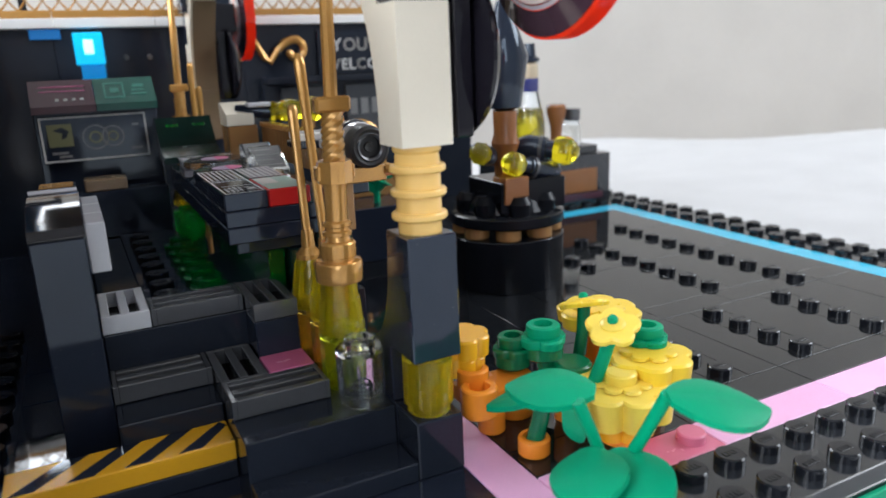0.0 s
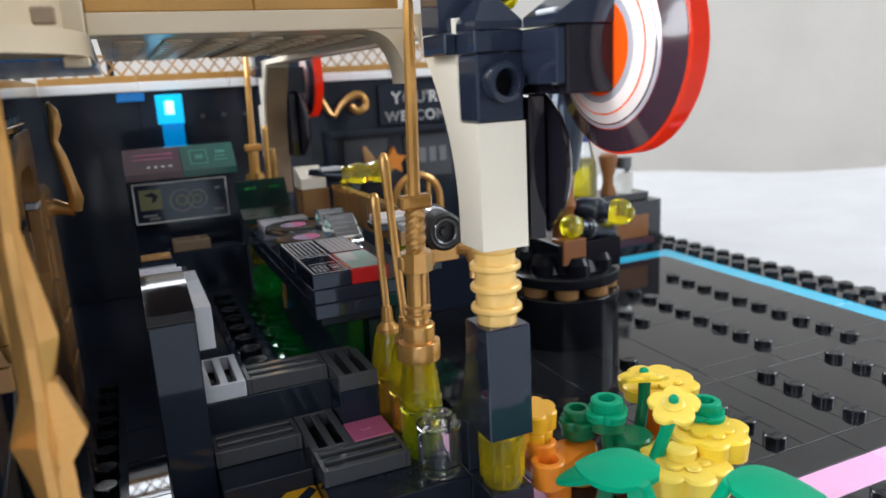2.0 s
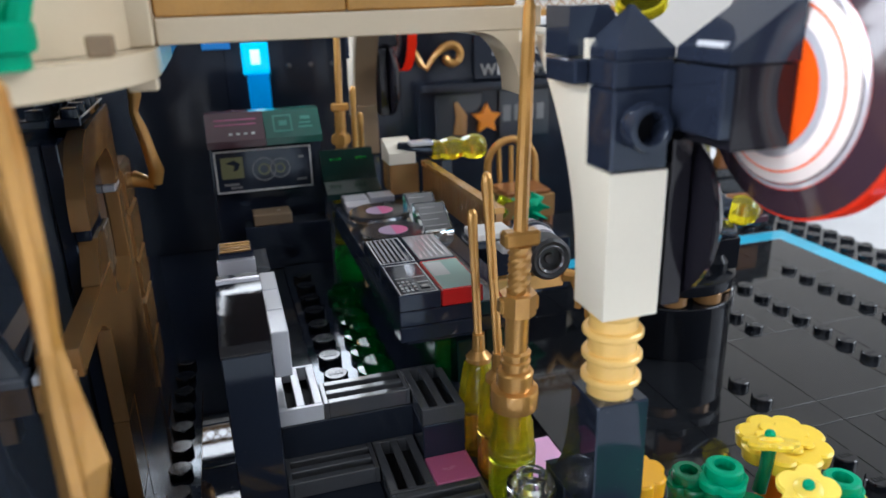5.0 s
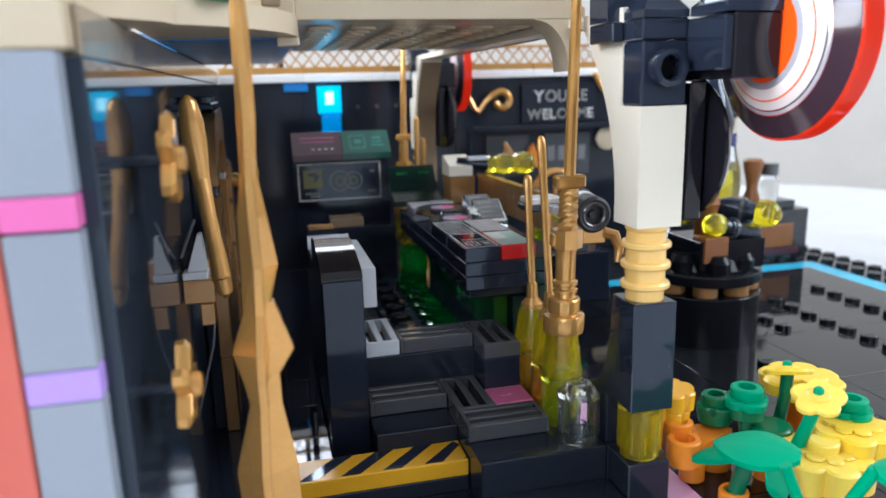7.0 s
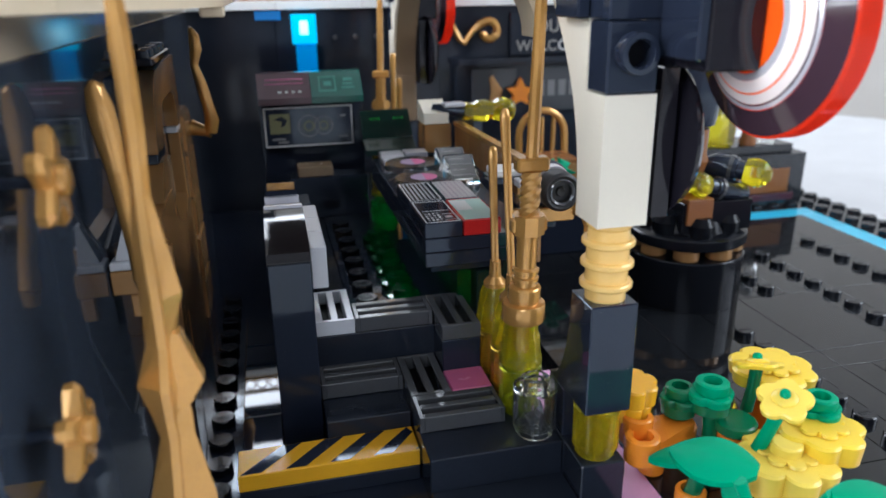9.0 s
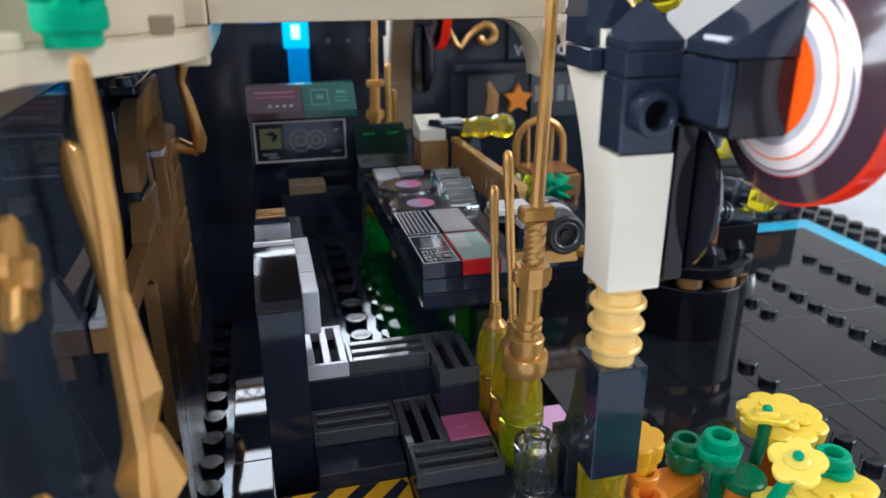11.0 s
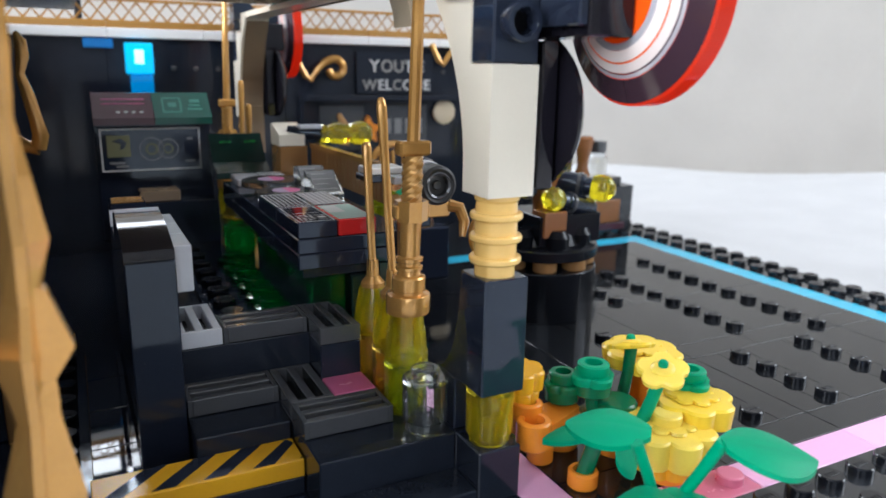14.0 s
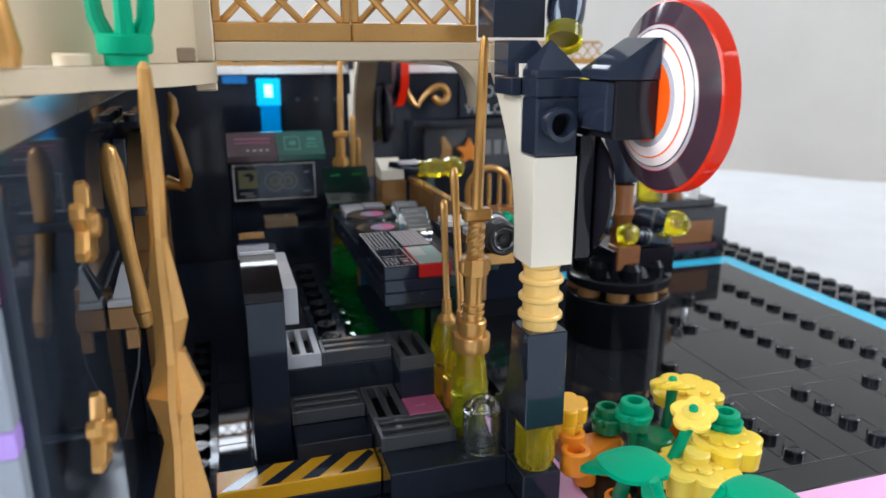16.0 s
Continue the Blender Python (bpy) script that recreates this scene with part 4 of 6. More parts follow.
def console():
    c = thing("mixing_console", (-1.5, 9, 0), "black console table with printed tiles on green clear panels", "console")
    part("slab", bx(-2.49, 0.4, 4.51, 14.0, 2.01, 2.38, c=0.025), BLACK, c)
    part("slab", bx(-2.49, 0.4, 4.51, 14.0, 1.62, 2.0, c=0.025), BLACK, c)
    part("apron", bx(-2.2, 0.4, 5.2, 14.0, 1.2, 1.61), BLACK, c)
    for y0 in (5.2, 7.3, 9.4, 11.5):
        part("green_panel", bx(-1.5, -1.1, y0, y0 + 1.98, 0.01, 1.19), T_FOREST, c, "clear green panel")
    part("teal_brick", bx(-1.0, 0.45, 5.0, 6.8, 0.0, 1.19), TEAL, c)
    part("teal_brick", bx(-0.45, 0.45, 4.52, 4.98, 0.9, 1.61), TEAL, c)

    def printed(x0, x1, y0, y1, mat, rows, name):
        t = part("console_tile", bx(x0 + 0.012, x1 - 0.012, y0 + 0.012, y1 - 0.012, 2.39, 2.79, c=0.025), mat, c, name)
        z = 2.792
        for k in rows:
            u0, u1, v0, v1, m = k
            part("print_mark", bx(x0 + u0, x0 + u1, y0 + v0, y0 + v1, z - 0.004, z + 0.002, c=0.0005), m, t)
            z += 0.0012

    keys = [(0.08, 0.92, 0.06, 0.09, PRINT_WHITE), (0.08, 0.92, 1.9, 1.93, PRINT_WHITE), (0.06, 0.09, 0.06, 1.93, PRINT_WHITE), (0.91, 0.94, 0.06, 1.93, PRINT_WHITE)]
    knobs = [(0.16 + 0.1 * i, 0.22 + 0.1 * i, 0.2 + 0.17 * j, 0.3 + 0.17 * j, PRINT_WHITE if (i + j) % 3 else PRINT_GREY) for i in range(4) for j in range(4)]
    dial = [(0.62, 0.82, 0.3, 0.5, PRINT_GREY), (0.6, 0.86, 0.62, 0.66, PRINT_WHITE), (0.15, 0.85, 0.95, 0.98, PRINT_WHITE), (0.66, 0.78, 0.36, 0.44, PRINT_WHITE), (0.58, 0.86, 0.14, 0.18, PRINT_GREY)]
    lines = [(0.14 + 0.12 * i, 0.2 + 0.12 * i, 0.15, 1.85, PRINT_GREY) for i in range(6)]
    printed(-2.5, -1.5, 4.5, 6.5, BLACK, keys + knobs + dial, "black tile printed with keypad")
    printed(-2.5, -1.5, 6.52, 8.52, BLACK, keys + lines, "black tile printed with fader lines")
    printed(-1.5, -0.5, 4.5, 6.5, RED, [(0.06, 0.94, 0.1, 1.9, PRINT_MINT), (0.1, 0.5, 0.9, 1.8, PRINT_WHITE)], "red tile with pale printed map")
    printed(-1.5, -0.5, 6.52, 8.52, BLACK, [(0.06, 0.94, 0.06, 1.94, PRINT_GREY)] + [(0.12 + 0.14 * i, 0.18 + 0.14 * i, 0.15, 1.85, PRINT_SILVER) for i in range(6)], "dark tile printed with silver lines")
    for y, z in ((9.35, 2.42), (11.15, 2.5)):
        d = part("turntable", lathe(B(), [(0.3, 2.39), (0.3, z + 0.1), (0.92, z + 0.12), (0.95, z + 0.16), (0.92, z + 0.3), (0.0, z + 0.31)], (-1.47, y, 0), seg=40), CLEAR, c, "round turntable disc")
        part("record", lathe(B(), [(0.86, z + 0.312), (0.86, z + 0.322), (0.0, z + 0.324)], (-1.47, y, 0), seg=36), RECORD, d, "black record")
        part("record_label", lathe(B(), [(0.42, z + 0.326), (0.42, z + 0.332), (0.0, z + 0.333)], (-1.47, y, 0), seg=28), PRINT_LILAC, d, "violet record label")
        part("label_half", prism(B(), [(-1.47 + u, y + v) for u, v in arc(0, 0, 0.41, -90, 90, 12)], "z", z + 0.334, z + 0.338), MAGENTA, d, "dark pink half of the label")
    for i, y in enumerate((9.3, 10.5)):
        s = part("slope_display", prism(B(), [(y, 2.4), (y + 1.1, 2.4), (y + 1.1, 3.15), (y + 0.95, 3.15), (y, 2.55)], "x", -0.62, 0.32), CLEAR, c, "clear slope with printed dials")
        part("display_print", prism(B(), [(y + 0.05, 2.605), (y + 0.9, 3.145), (y + 0.9, 3.153), (y + 0.05, 2.613)], "x", -0.55, 0.25), PRINT_GREY, s)
        for j in range(4):
            v = y + 0.15 + 0.2 * j
            h = 2.62 + (v - y - 0.05) / 0.85 * 0.54
            part("print_mark", bx(-0.5, 0.18 - 0.2 * (j % 2), v, v + 0.035, h, h + 0.012, c=0.002), PRINT_WHITE, s)
    for x0, y0 in ((-2.2, 13.35), (-1.3, 13.45), (-2.25, 12.55)):
        part("key_pad", bx(x0, x0 + 0.85, y0, y0 + 0.7, 2.39, 2.62), PRINT_SILVER, c, "silver key pad")
    part("button_slope", prism(B(), [(14.3, 2.4), (16.0, 2.4), (16.0, 3.85), (15.8, 3.85), (15.3, 3.2), (15.2, 3.1), (15.1, 2.9), (14.3, 2.62)], "x", -2.6, -0.7), TEAL, c, "dark green button slope")
    for x in (-2.3, -1.4):
        for i in range(3):
            part("button", bx(x + 0.15 * i, x + 0.1 + 0.15 * i, 15.3, 15.4, 3.56, 3.64, c=0.01), T_GREEN, c)
    c.location += Vector((-0.16, 0.05, -0.08)) * U
    return c


console()


def wooden_rail():
    r = thing("brown_rail", (0.6, 11.0, 2.4), "reddish gold fence of solid panels along the console", "fence")
    ys = (7.5, 9.1, 10.7, 12.3, 13.95)
    for k, (y0, y1) in enumerate(zip(ys, ys[1:])):
        x0, x1 = 0.78 - 0.04 * (y0 - 7.5), 0.78 - 0.04 * (y1 - 7.5)
        part("panel", prism(B(), [(x0, y0 + 0.02), (x0 + 0.2, y0 + 0.02), (x1 + 0.2, y1 - 0.02), (x1, y1 - 0.02)], "z", 2.39, 3.38), GOLD_DARK, r)
        part("top_bar", prism(B(), [(x0 - 0.05, y0), (x0 + 0.24, y0), (x1 + 0.24, y1), (x1 - 0.05, y1)], "z", 3.385, 3.55), GOLD, r)
        for j in range(1, 5):
            y = y0 + (y1 - y0) * j / 5
            x = 0.78 - 0.04 * (y - 7.5)
            part("groove_strip", bx(x - 0.012, x - 0.001, y - 0.02, y + 0.02, 2.45, 3.36, c=0.004), BROWN, r)
    return r


wooden_rail()
c = thing("cream_slope", (-0.1, 15, 2.4), "cream slope block on brown bracket at the console end", "slope")
part("bracket", bx(-0.6, 0.4, 14.0, 15.2, 2.39, 3.45), GOLD_DARK, c)
part("slope", prism(B(), [(13.95, 3.46), (15.1, 3.46), (15.1, 4.2), (14.95, 4.22), (13.95, 3.85)], "x", -0.64, 0.3), CREAM, c)


def screen_unit():
    s = thing("screen_unit", (-4.5, 16, 0), "black screen cabinet with two printed slopes and a framed picture", "cabinet")
    part("body", bx(-6.5, -2.6, 16.25, 17.6, 0.0, 4.15), BLACK, s)
    p = part("picture_tile", bx(-6.4, -3.0, 15.9, 16.23, 2.5, 4.08, c=0.02), BLACK, s, "black tile printed with light grey framed map")
    y = 15.895
    for x0, x1, z0, z1 in ((-6.36, -3.04, 3.98, 4.04), (-6.36, -3.04, 2.54, 2.6), (-6.36, -6.3, 2.6, 3.98), (-3.1, -3.04, 2.6, 3.98)):
        part("print_frame", bx(x0, x1, y - 0.003, y + 0.004, z0, z1, c=0.001), PRINT_WHITE, p)
    part("print_panel", bx(-6.15, -5.4, y - 0.003, y + 0.004, 3.05, 3.8, c=0.001), PRINT_OLIVE, p)
    part("print_panel", prism(B(), [(-6.0, 3.6), (-5.7, 3.7), (-5.5, 3.55), (-5.6, 3.35), (-5.75, 3.3), (-5.7, 3.5)], "y", y - 0.006, y - 0.003), BLACK, p)
    for cx, r in ((-4.7, 0.42), (-4.15, 0.36)):
        part("print_ring", lathe(B(), [(r, y - 0.003), (r - 0.05, y - 0.003), (r - 0.05, y + 0.004), (r, y + 0.004)], (cx, 0, 3.3), "y", 28, cap=False), PRINT_GREY, p)
        part("print_ring", lathe(B(), [(r * 0.5, y - 0.003), (r * 0.35, y - 0.003), (r * 0.35, y + 0.004), (r * 0.5, y + 0.004)], (cx, 0, 3.3), "y", 20, cap=False), PRINT_OLIVE, p)
    for x0, x1, z0 in ((-6.1, -5.6, 2.8), (-3.6, -3.25, 2.8), (-3.5, -3.3, 3.6), (-5.9, -5.5, 2.68)):
        part("print_mark", bx(x0, x1, y - 0.003, y + 0.004, z0, z0 + 0.08, c=0.001), PRINT_GREY, p)
    for x0, x1, m, l in ((-6.5, -4.55, PLUM, "plum printed slope"), (-4.53, -2.6, TEAL_MID, "dark green printed slope")):
        q = part("screen_slope", prism(B(), [(15.7, 4.16), (17.2, 4.16), (17.2, 5.22), (16.6, 5.22), (15.7, 4.4)], "x", x0, x1), m, s, l)
        # marks on the sloping face: along x, and by share of its height
        if m is TEAL_MID:
            marks = [(0.3, 0.95, 0.2, 0.25), (0.3, 0.95, 0.75, 0.8), (0.3, 0.35, 0.25, 0.75), (0.9, 0.95, 0.25, 0.75), (0.5, 0.78, 0.42, 0.6), (1.15, 1.65, 0.3, 0.36), (1.2, 1.6, 0.45, 0.51), (1.25, 1.6, 0.6, 0.72)]
        else:
            marks = [(0.3, 1.7, 0.72, 0.76), (0.3, 1.7, 0.55, 0.58)] + [(0.75 + 0.25 * k, 0.87 + 0.25 * k, 0.2, 0.27) for k in range(4)]
        for u0, u1, f0, f1 in marks:
            rise = [(15.7 + 0.9 * f, 4.4 + 0.82 * f) for f in (f0, f1)]
            face = [(rise[0][0] - 0.002, rise[0][1]), (rise[1][0] - 0.002, rise[1][1]), (rise[1][0] - 0.01, rise[1][1] + 0.008), (rise[0][0] - 0.01, rise[0][1] + 0.008)]
            part("print_line", prism(B(), face, "x", x0 + u0, x0 + u1), TEAL_LINE if m is TEAL_MID else MAGENTA if f0 > 0.5 else PRINT_WHITE, q)
    part("ledge", bx(-5.6, -2.7, 14.6, 15.6, 0.0, 1.6), BLACK, s)
    # taupe instead of tan: the tile's shade is in its colour
    part("ledge_tile", bx(-5.3, -4.0, 14.62, 15.5, 1.61, 2.0), TAUPE, s, "tan tile coloured taupe for the shade on it")
    return s


screen_unit()


def wall_lamp():
    l = thing("wall_lamp", (-4.2, 24.3, 4.6), "clear azure brick lamp on the back wall", "lamp")
    part("upper_brick", bx(-4.75, -3.6, 24.1, 24.78, 5.75, 7.1), LIT_AZURE, l)
    part("glow", bx(-4.38, -4.0, 24.02, 24.1, 6.2, 6.8), material("lit_window_glass", (0.5, 0.9, 1.0), 0.3, emit=((0.35, 0.85, 1.0), 1.6)), l, "bright pale square")
    part("lower_brick", bx(-4.6, -3.65, 24.2, 24.78, 4.2, 5.74), T_AZURE, l, "deep azure brick")
    return l


wall_lamp()
solid("blue_tile", bx(-6.4, -5.2, 24.5, 24.78, 6.85, 7.28), BLUE, (-5.8, 24.6, 6.85), "dark blue tile under the wall cap", "tile")


def scroll(cx, cz, y, s, flip, label):
    """A gold scroll: a straight stroke that curls up into a ring."""
    pts = [(cx - flip * 2.0 * s, y, cz + 0.5 * s), (cx - flip * 1.55 * s, y, cz - 0.35 * s), (cx - flip * 1.3 * s, y, cz - 0.55 * s), (cx - flip * 0.9 * s, y, cz + 0.0 * s), (cx - flip * 0.5 * s, y, cz + 0.32 * s)]
    pts += [(cx + flip * (0.5 - 0.0006 * (120 - a)) * s * math.cos(radians(a)), y, cz + (0.5 - 0.0006 * (120 - a)) * s * math.sin(radians(a))) for a in range(120, -200, -20)]
    b = tube(B(), pts, [0.16 * s] * 4 + [0.2 * s] * (len(pts) - 5) + [0.12 * s], 8, 0.8)
    return solid("gold_scroll", b, GOLD, (cx, y, cz - 1), label, "ornament", "gold scrolls")


scroll(5.0, 6.1, 24.35, 1.0, 1, "pearl gold curled scroll on the back wall")
scroll(12.4, 6.95, 24.35, 1.0, 1, "pearl gold curled scroll over the sign")


def sign():
    s = thing("welcome_sign", (8.5, 24.6, 4.9), "black sign with silver lettering YOU'RE WELCOME", "sign")
    part("board", bx(6.2, 10.6, 24.55, 24.79, 4.85, 6.95), BACK_BLACK, s)
    for text, x, z, size, bright in (("YOU'RE", 6.9, 5.98, 0.86, "YR"), ("WELCOME", 6.5, 5.05, 0.76, "ELO")):
        for ch in text:
            cu = bpy.data.curves.new("letter", "FONT")
            cu.body, cu.size, cu.extrude, cu.offset = ch, size * U, 0.02 * U, 0.018 * U
            tmp = new("letter", cu)
            me = bpy.data.meshes.new_from_object(tmp)
            bpy.data.objects.remove(tmp)
            me.materials.append(PRINT_WHITE if ch in bright else PRINT_PEWTER)
            xs = [v.co.x for v in me.vertices]
            ob = new("letter", me)
            ob.parent = s
            ob.matrix_local = Matrix.Translation((Vector((x - min(xs) / U, 24.52, z)) - BASE[s]) * U) @ pose(0, 0, 0, 90, 0, 0)
            tagged(ob, "white printed letter" if ch in bright else "dull pewter letter")
            x += (max(xs) - min(xs)) / U + 0.07
    return s


sign()


def wall_cabinet():
    w = thing("shelf_cabinet", (7, 24, 0), "black shelf cabinet below the sign with printed panels", "cabinet")
    part("shelf", bx(3.2, 12, 23.6, 24.79, 4.5, 4.8), BACK_BLACK, w)
    part("body", bx(3.2, 12, 24.2, 24.79, -2.39, 4.49), BACK_BLACK, w)
    part("panel", bx(4.0, 6.4, 24.0, 24.18, 2.0, 4.3), SMOKE, w, "smoky grey panel")
    part("statue_relief", tube(B(), [(5.2, 23.95, 2.3), (5.3, 23.95, 3.2), (5.0, 23.95, 3.9)], [0.35, 0.3, 0.1], 8, 0.2), GOLD_DARK, w)
    part("panel", bx(7.3, 10.0, 24.0, 24.18, 2.0, 4.3), SMOKE, w, "smoky grey panel")
    for i in range(4):
        part("print_mark", bx(7.5 + 0.6 * i, 7.9 + 0.6 * i, 23.98, 24.0, 2.8, 3.6, c=0.003), PRINT_GREY, w)
    part("round_plaque", lathe(B(), [(0.65, 24.0), (0.65, 23.9), (0.6, 23.88)], (11.0, 0, 3.9), "y", 28), TAN, w, "tan round plaque")
    return w


wall_cabinet()


def chair():
    x, y, z = 6.35, 19.0, 0.2
    c = thing("gold_chair", (x, y, -2.4), "brown and gold curved-back chair", "chair")
    part("seat", bx(x - 1.2, x + 1.2, y - 1, y + 1, z - 0.6, z + 0.4), GOLD_DARK, c)
    part("cushion", bx(x - 1.05, x + 1.05, y - 0.95, y + 0.85, z + 0.41, z + 0.6, c=0.06), BROWN, c)
    part("back_rail", tube(B(), [(x - 1.15, y + 1, z + 0.4)] + [(x - 1.15 * math.cos(radians(a)), y + 1.1, z + 1.35 + 1.15 * math.sin(radians(a))) for a in range(0, 181, 15)] + [(x + 1.15, y + 1, z + 0.4)], 0.17, 10), GOLD, c)
    for u in (-0.55, 0, 0.55):
        part("spindle", tube(B(), [(x + u, y + 1.1, z + 0.4), (x + u * 1.1, y + 1.15, z + 2.2)], 0.11, 8), GOLD, c)
    for u in (-1, 1):
        for v in (-0.8, 0.8):
            part("leg", tube(B(), [(x + u, y + v, -2.39), (x + u, y + v, z - 0.6)], 0.2, 8), BROWN, c)
    return c


chair()


def plant(x, y, z, n, mat, label, r=0.45):
    p = thing("small_plant", (x, y, z), label, "plant")
    part("stem", tube(B(), [(x, y, z), (x, y, z + 1.2)], 0.14, 8), mat, p)
    for i in range(n):
        a = 2 * math.pi * i / n + x
        part("leaf", tube(B(), [(x, y, z + 0.4 + 0.25 * (i % 3)), (x + 0.7 * r * math.cos(a), y + 0.7 * r * math.sin(a), z + 0.85 + 0.3 * (i % 3)), (x + 1.7 * r * math.cos(a), y + 1.7 * r * math.sin(a), z + 0.75 + 0.3 * (i % 3))], [0.1, 0.3, 0.04], 8, 0.35), mat, p)
    return p


plant(5.3, 15.5, -2.4 + 2.2, 9, GREEN, "bright green leafy brick plant beside the chair")
plant(4.0, 16.0, -2.4 + 2.2, 7, T_LIME, "lime green leafy brick plant")
block("plant_box", 3.4, 6.6, 14.6, 16.8, -2.39, -0.21, BLACK, "black box that holds the small plants", "box")
star = B()
prism(star, [(6.5 + (0.75 if i % 2 == 0 else 0.38) * math.sin(math.pi * i / 5), 3.05 + (0.75 if i % 2 == 0 else 0.38) * math.cos(math.pi * i / 5)) for i in range(10)], "y", 23.55, 23.9)
solid("orange_star", star, ORANGE, (6.5, 23.7, 2.3), "orange star on the shelf cabinet", "star")


def yellow_torch():
    t = thing("yellow_torch", (1.9, 14, 3.2), "clear yellow ribbed torch on a black holder", "torch")
    prof = [(0.12, 0.8), (0.3, 0.85), (0.36, 1.0), (0.3, 1.2), (0.38, 1.4), (0.42, 1.65), (0.34, 1.9), (0.32, 2.0), (0.42, 2.2), (0.46, 2.45), (0.4, 2.7), (0.3, 2.82), (0.2, 2.86)]
    part("body", lathe(B(), [(r, h) for r, h in prof], (0, 14.0, 3.85), "x", 9), T_LEMON, t)
    part("holder", tube(B(), [(-0.2, 14.4, 3.95), (0.5, 14.1, 3.9), (0.95, 14.0, 3.85)], [0.2, 0.24, 0.26], 12), BLACK, t)
    part("silver_clip", bx(0.1, 0.9, 13.8, 14.3, 4.05, 4.2), GREY, t)
    part("stand", bx(1.2, 1.6, 13.9, 14.2, -2.39, 3.5), BLACK, t)
    return t


yellow_torch()


def camera_prop():
    c = thing("film_camera", (0.45, 4.2, 2.4), "black round-lensed toy camera with silver body", "camera")
    part("lens", lathe(B(), [(0.0, 3.42), (0.1, 3.4), (0.12, 3.46), (0.24, 3.46), (0.27, 3.36), (0.4, 3.3), (0.47, 3.36), (0.48, 3.5), (0.48, 3.8), (0.4, 3.9)], (0.42, 0, 3.6), "y", 36), RUBBER, c)
    part("body", lathe(B(), [(0.42, 3.9), (0.44, 4.0), (0.44, 4.7), (0.4, 4.8)], (0.45, 0, 3.68), "y", 24), PRINT_SILVER, c, "silver camera body")
    part("collar", lathe(B(), [(0.46, 4.2), (0.48, 4.25), (0.48, 4.4), (0.46, 4.45)], (0.45, 0, 3.68), "y", 24), BLACK, c)
    part("mount", bx(-0.4, 0.3, 4.1, 4.5, 3.55, 3.75), GREY, c)
    part("mount", bx(-0.9, 0.9, 4.55, 5.4, 3.55, 3.72), BLACK, c)
    part("white_top", bx(-0.85, 0.1, 4.6, 5.35, 3.725, 3.9), WHITE, c, "white top plate")
    part("lens_ring", lathe(B(), [(0.25, 3.33), (0.3, 3.3), (0.33, 3.33), (0.3, 3.37)], (0.42, 0, 3.6), "y", 32, cap=False), DARK_GREY, c, "thin dark grey lens ring")
    part("stand", bx(0.2, 0.7, 4.3, 4.9, 2.41, 3.25), BLACK, c)
    return c


camera_prop()
hb = thing("gold_handlebar", (0.3, 4.3, 2.6), "pearl gold curved handlebar beside the console", "handlebar")
part("bar", bx(-0.7, 0.95, 3.75, 4.0, 2.75, 3.12), GOLD, hb)
part("hook", tube(B(), [(0.95, 3.85, 3.0), (1.2, 3.75, 2.95), (1.3, 3.65, 2.6), (1.2, 3.55, 2.25)], [0.17, 0.16, 0.14, 0.08], 10), GOLD, hb)
ring_pts = [(1.45 + 0.16 * math.cos(radians(a)), 3.2, 2.35 + 0.36 * math.sin(radians(a))) for a in range(0, 360, 20)]
part("ring", tube(B(), ring_pts + ring_pts[:1], 0.11, 8), GOLD, hb)
part("post", bx(-0.2, 0.2, 4.0, 4.4, 1.62, 2.9), GOLD_DARK, hb)

# ---- the flower bed ----
def scallop(bm, x, y, z0, z1, r, n, depth, tilt=(0, 0), twist=0.0):
    """A flat flower with n rounded petals; tilt leans it (slope along x, along y)."""
    out = []
    for i in range(n * 8):
        a = 2 * math.pi * i / (n * 8)
        q = r * (1 - depth + depth * abs(math.cos(n * (a + twist) / 2)) ** 0.6)
        out.append((q * math.cos(a), q * math.sin(a)))
    lo, hi, top = [], [], []
    for u, v in out:
        s = u * tilt[0] + v * tilt[1]
        lo.append(bm.verts.new((x + u * 0.96, y + v * 0.96, z0 + s)))
        hi.append(bm.verts.new((x + u, y + v, z1 - 0.05 + s)))
        top.append(bm.verts.new((x + u * 0.93, y + v * 0.93, z1 + s)))
    bm.faces.new(lo), bm.faces.new(top)
    m = len(out)
    for a, b in ((lo, hi), (hi, top)):
        for i in range(m):
            bm.faces.new([a[i], a[(i + 1) % m], b[(i + 1) % m], b[i]])
    return bm


def stem(p, q, r=0.12):
    mid = ((p[0] + q[0]) / 2 + 0.03, (p[1] + q[1]) / 2, (p[2] + q[2]) / 2)
    return tube(B(), [p, mid, q], [r, r * 0.92, r], 16)


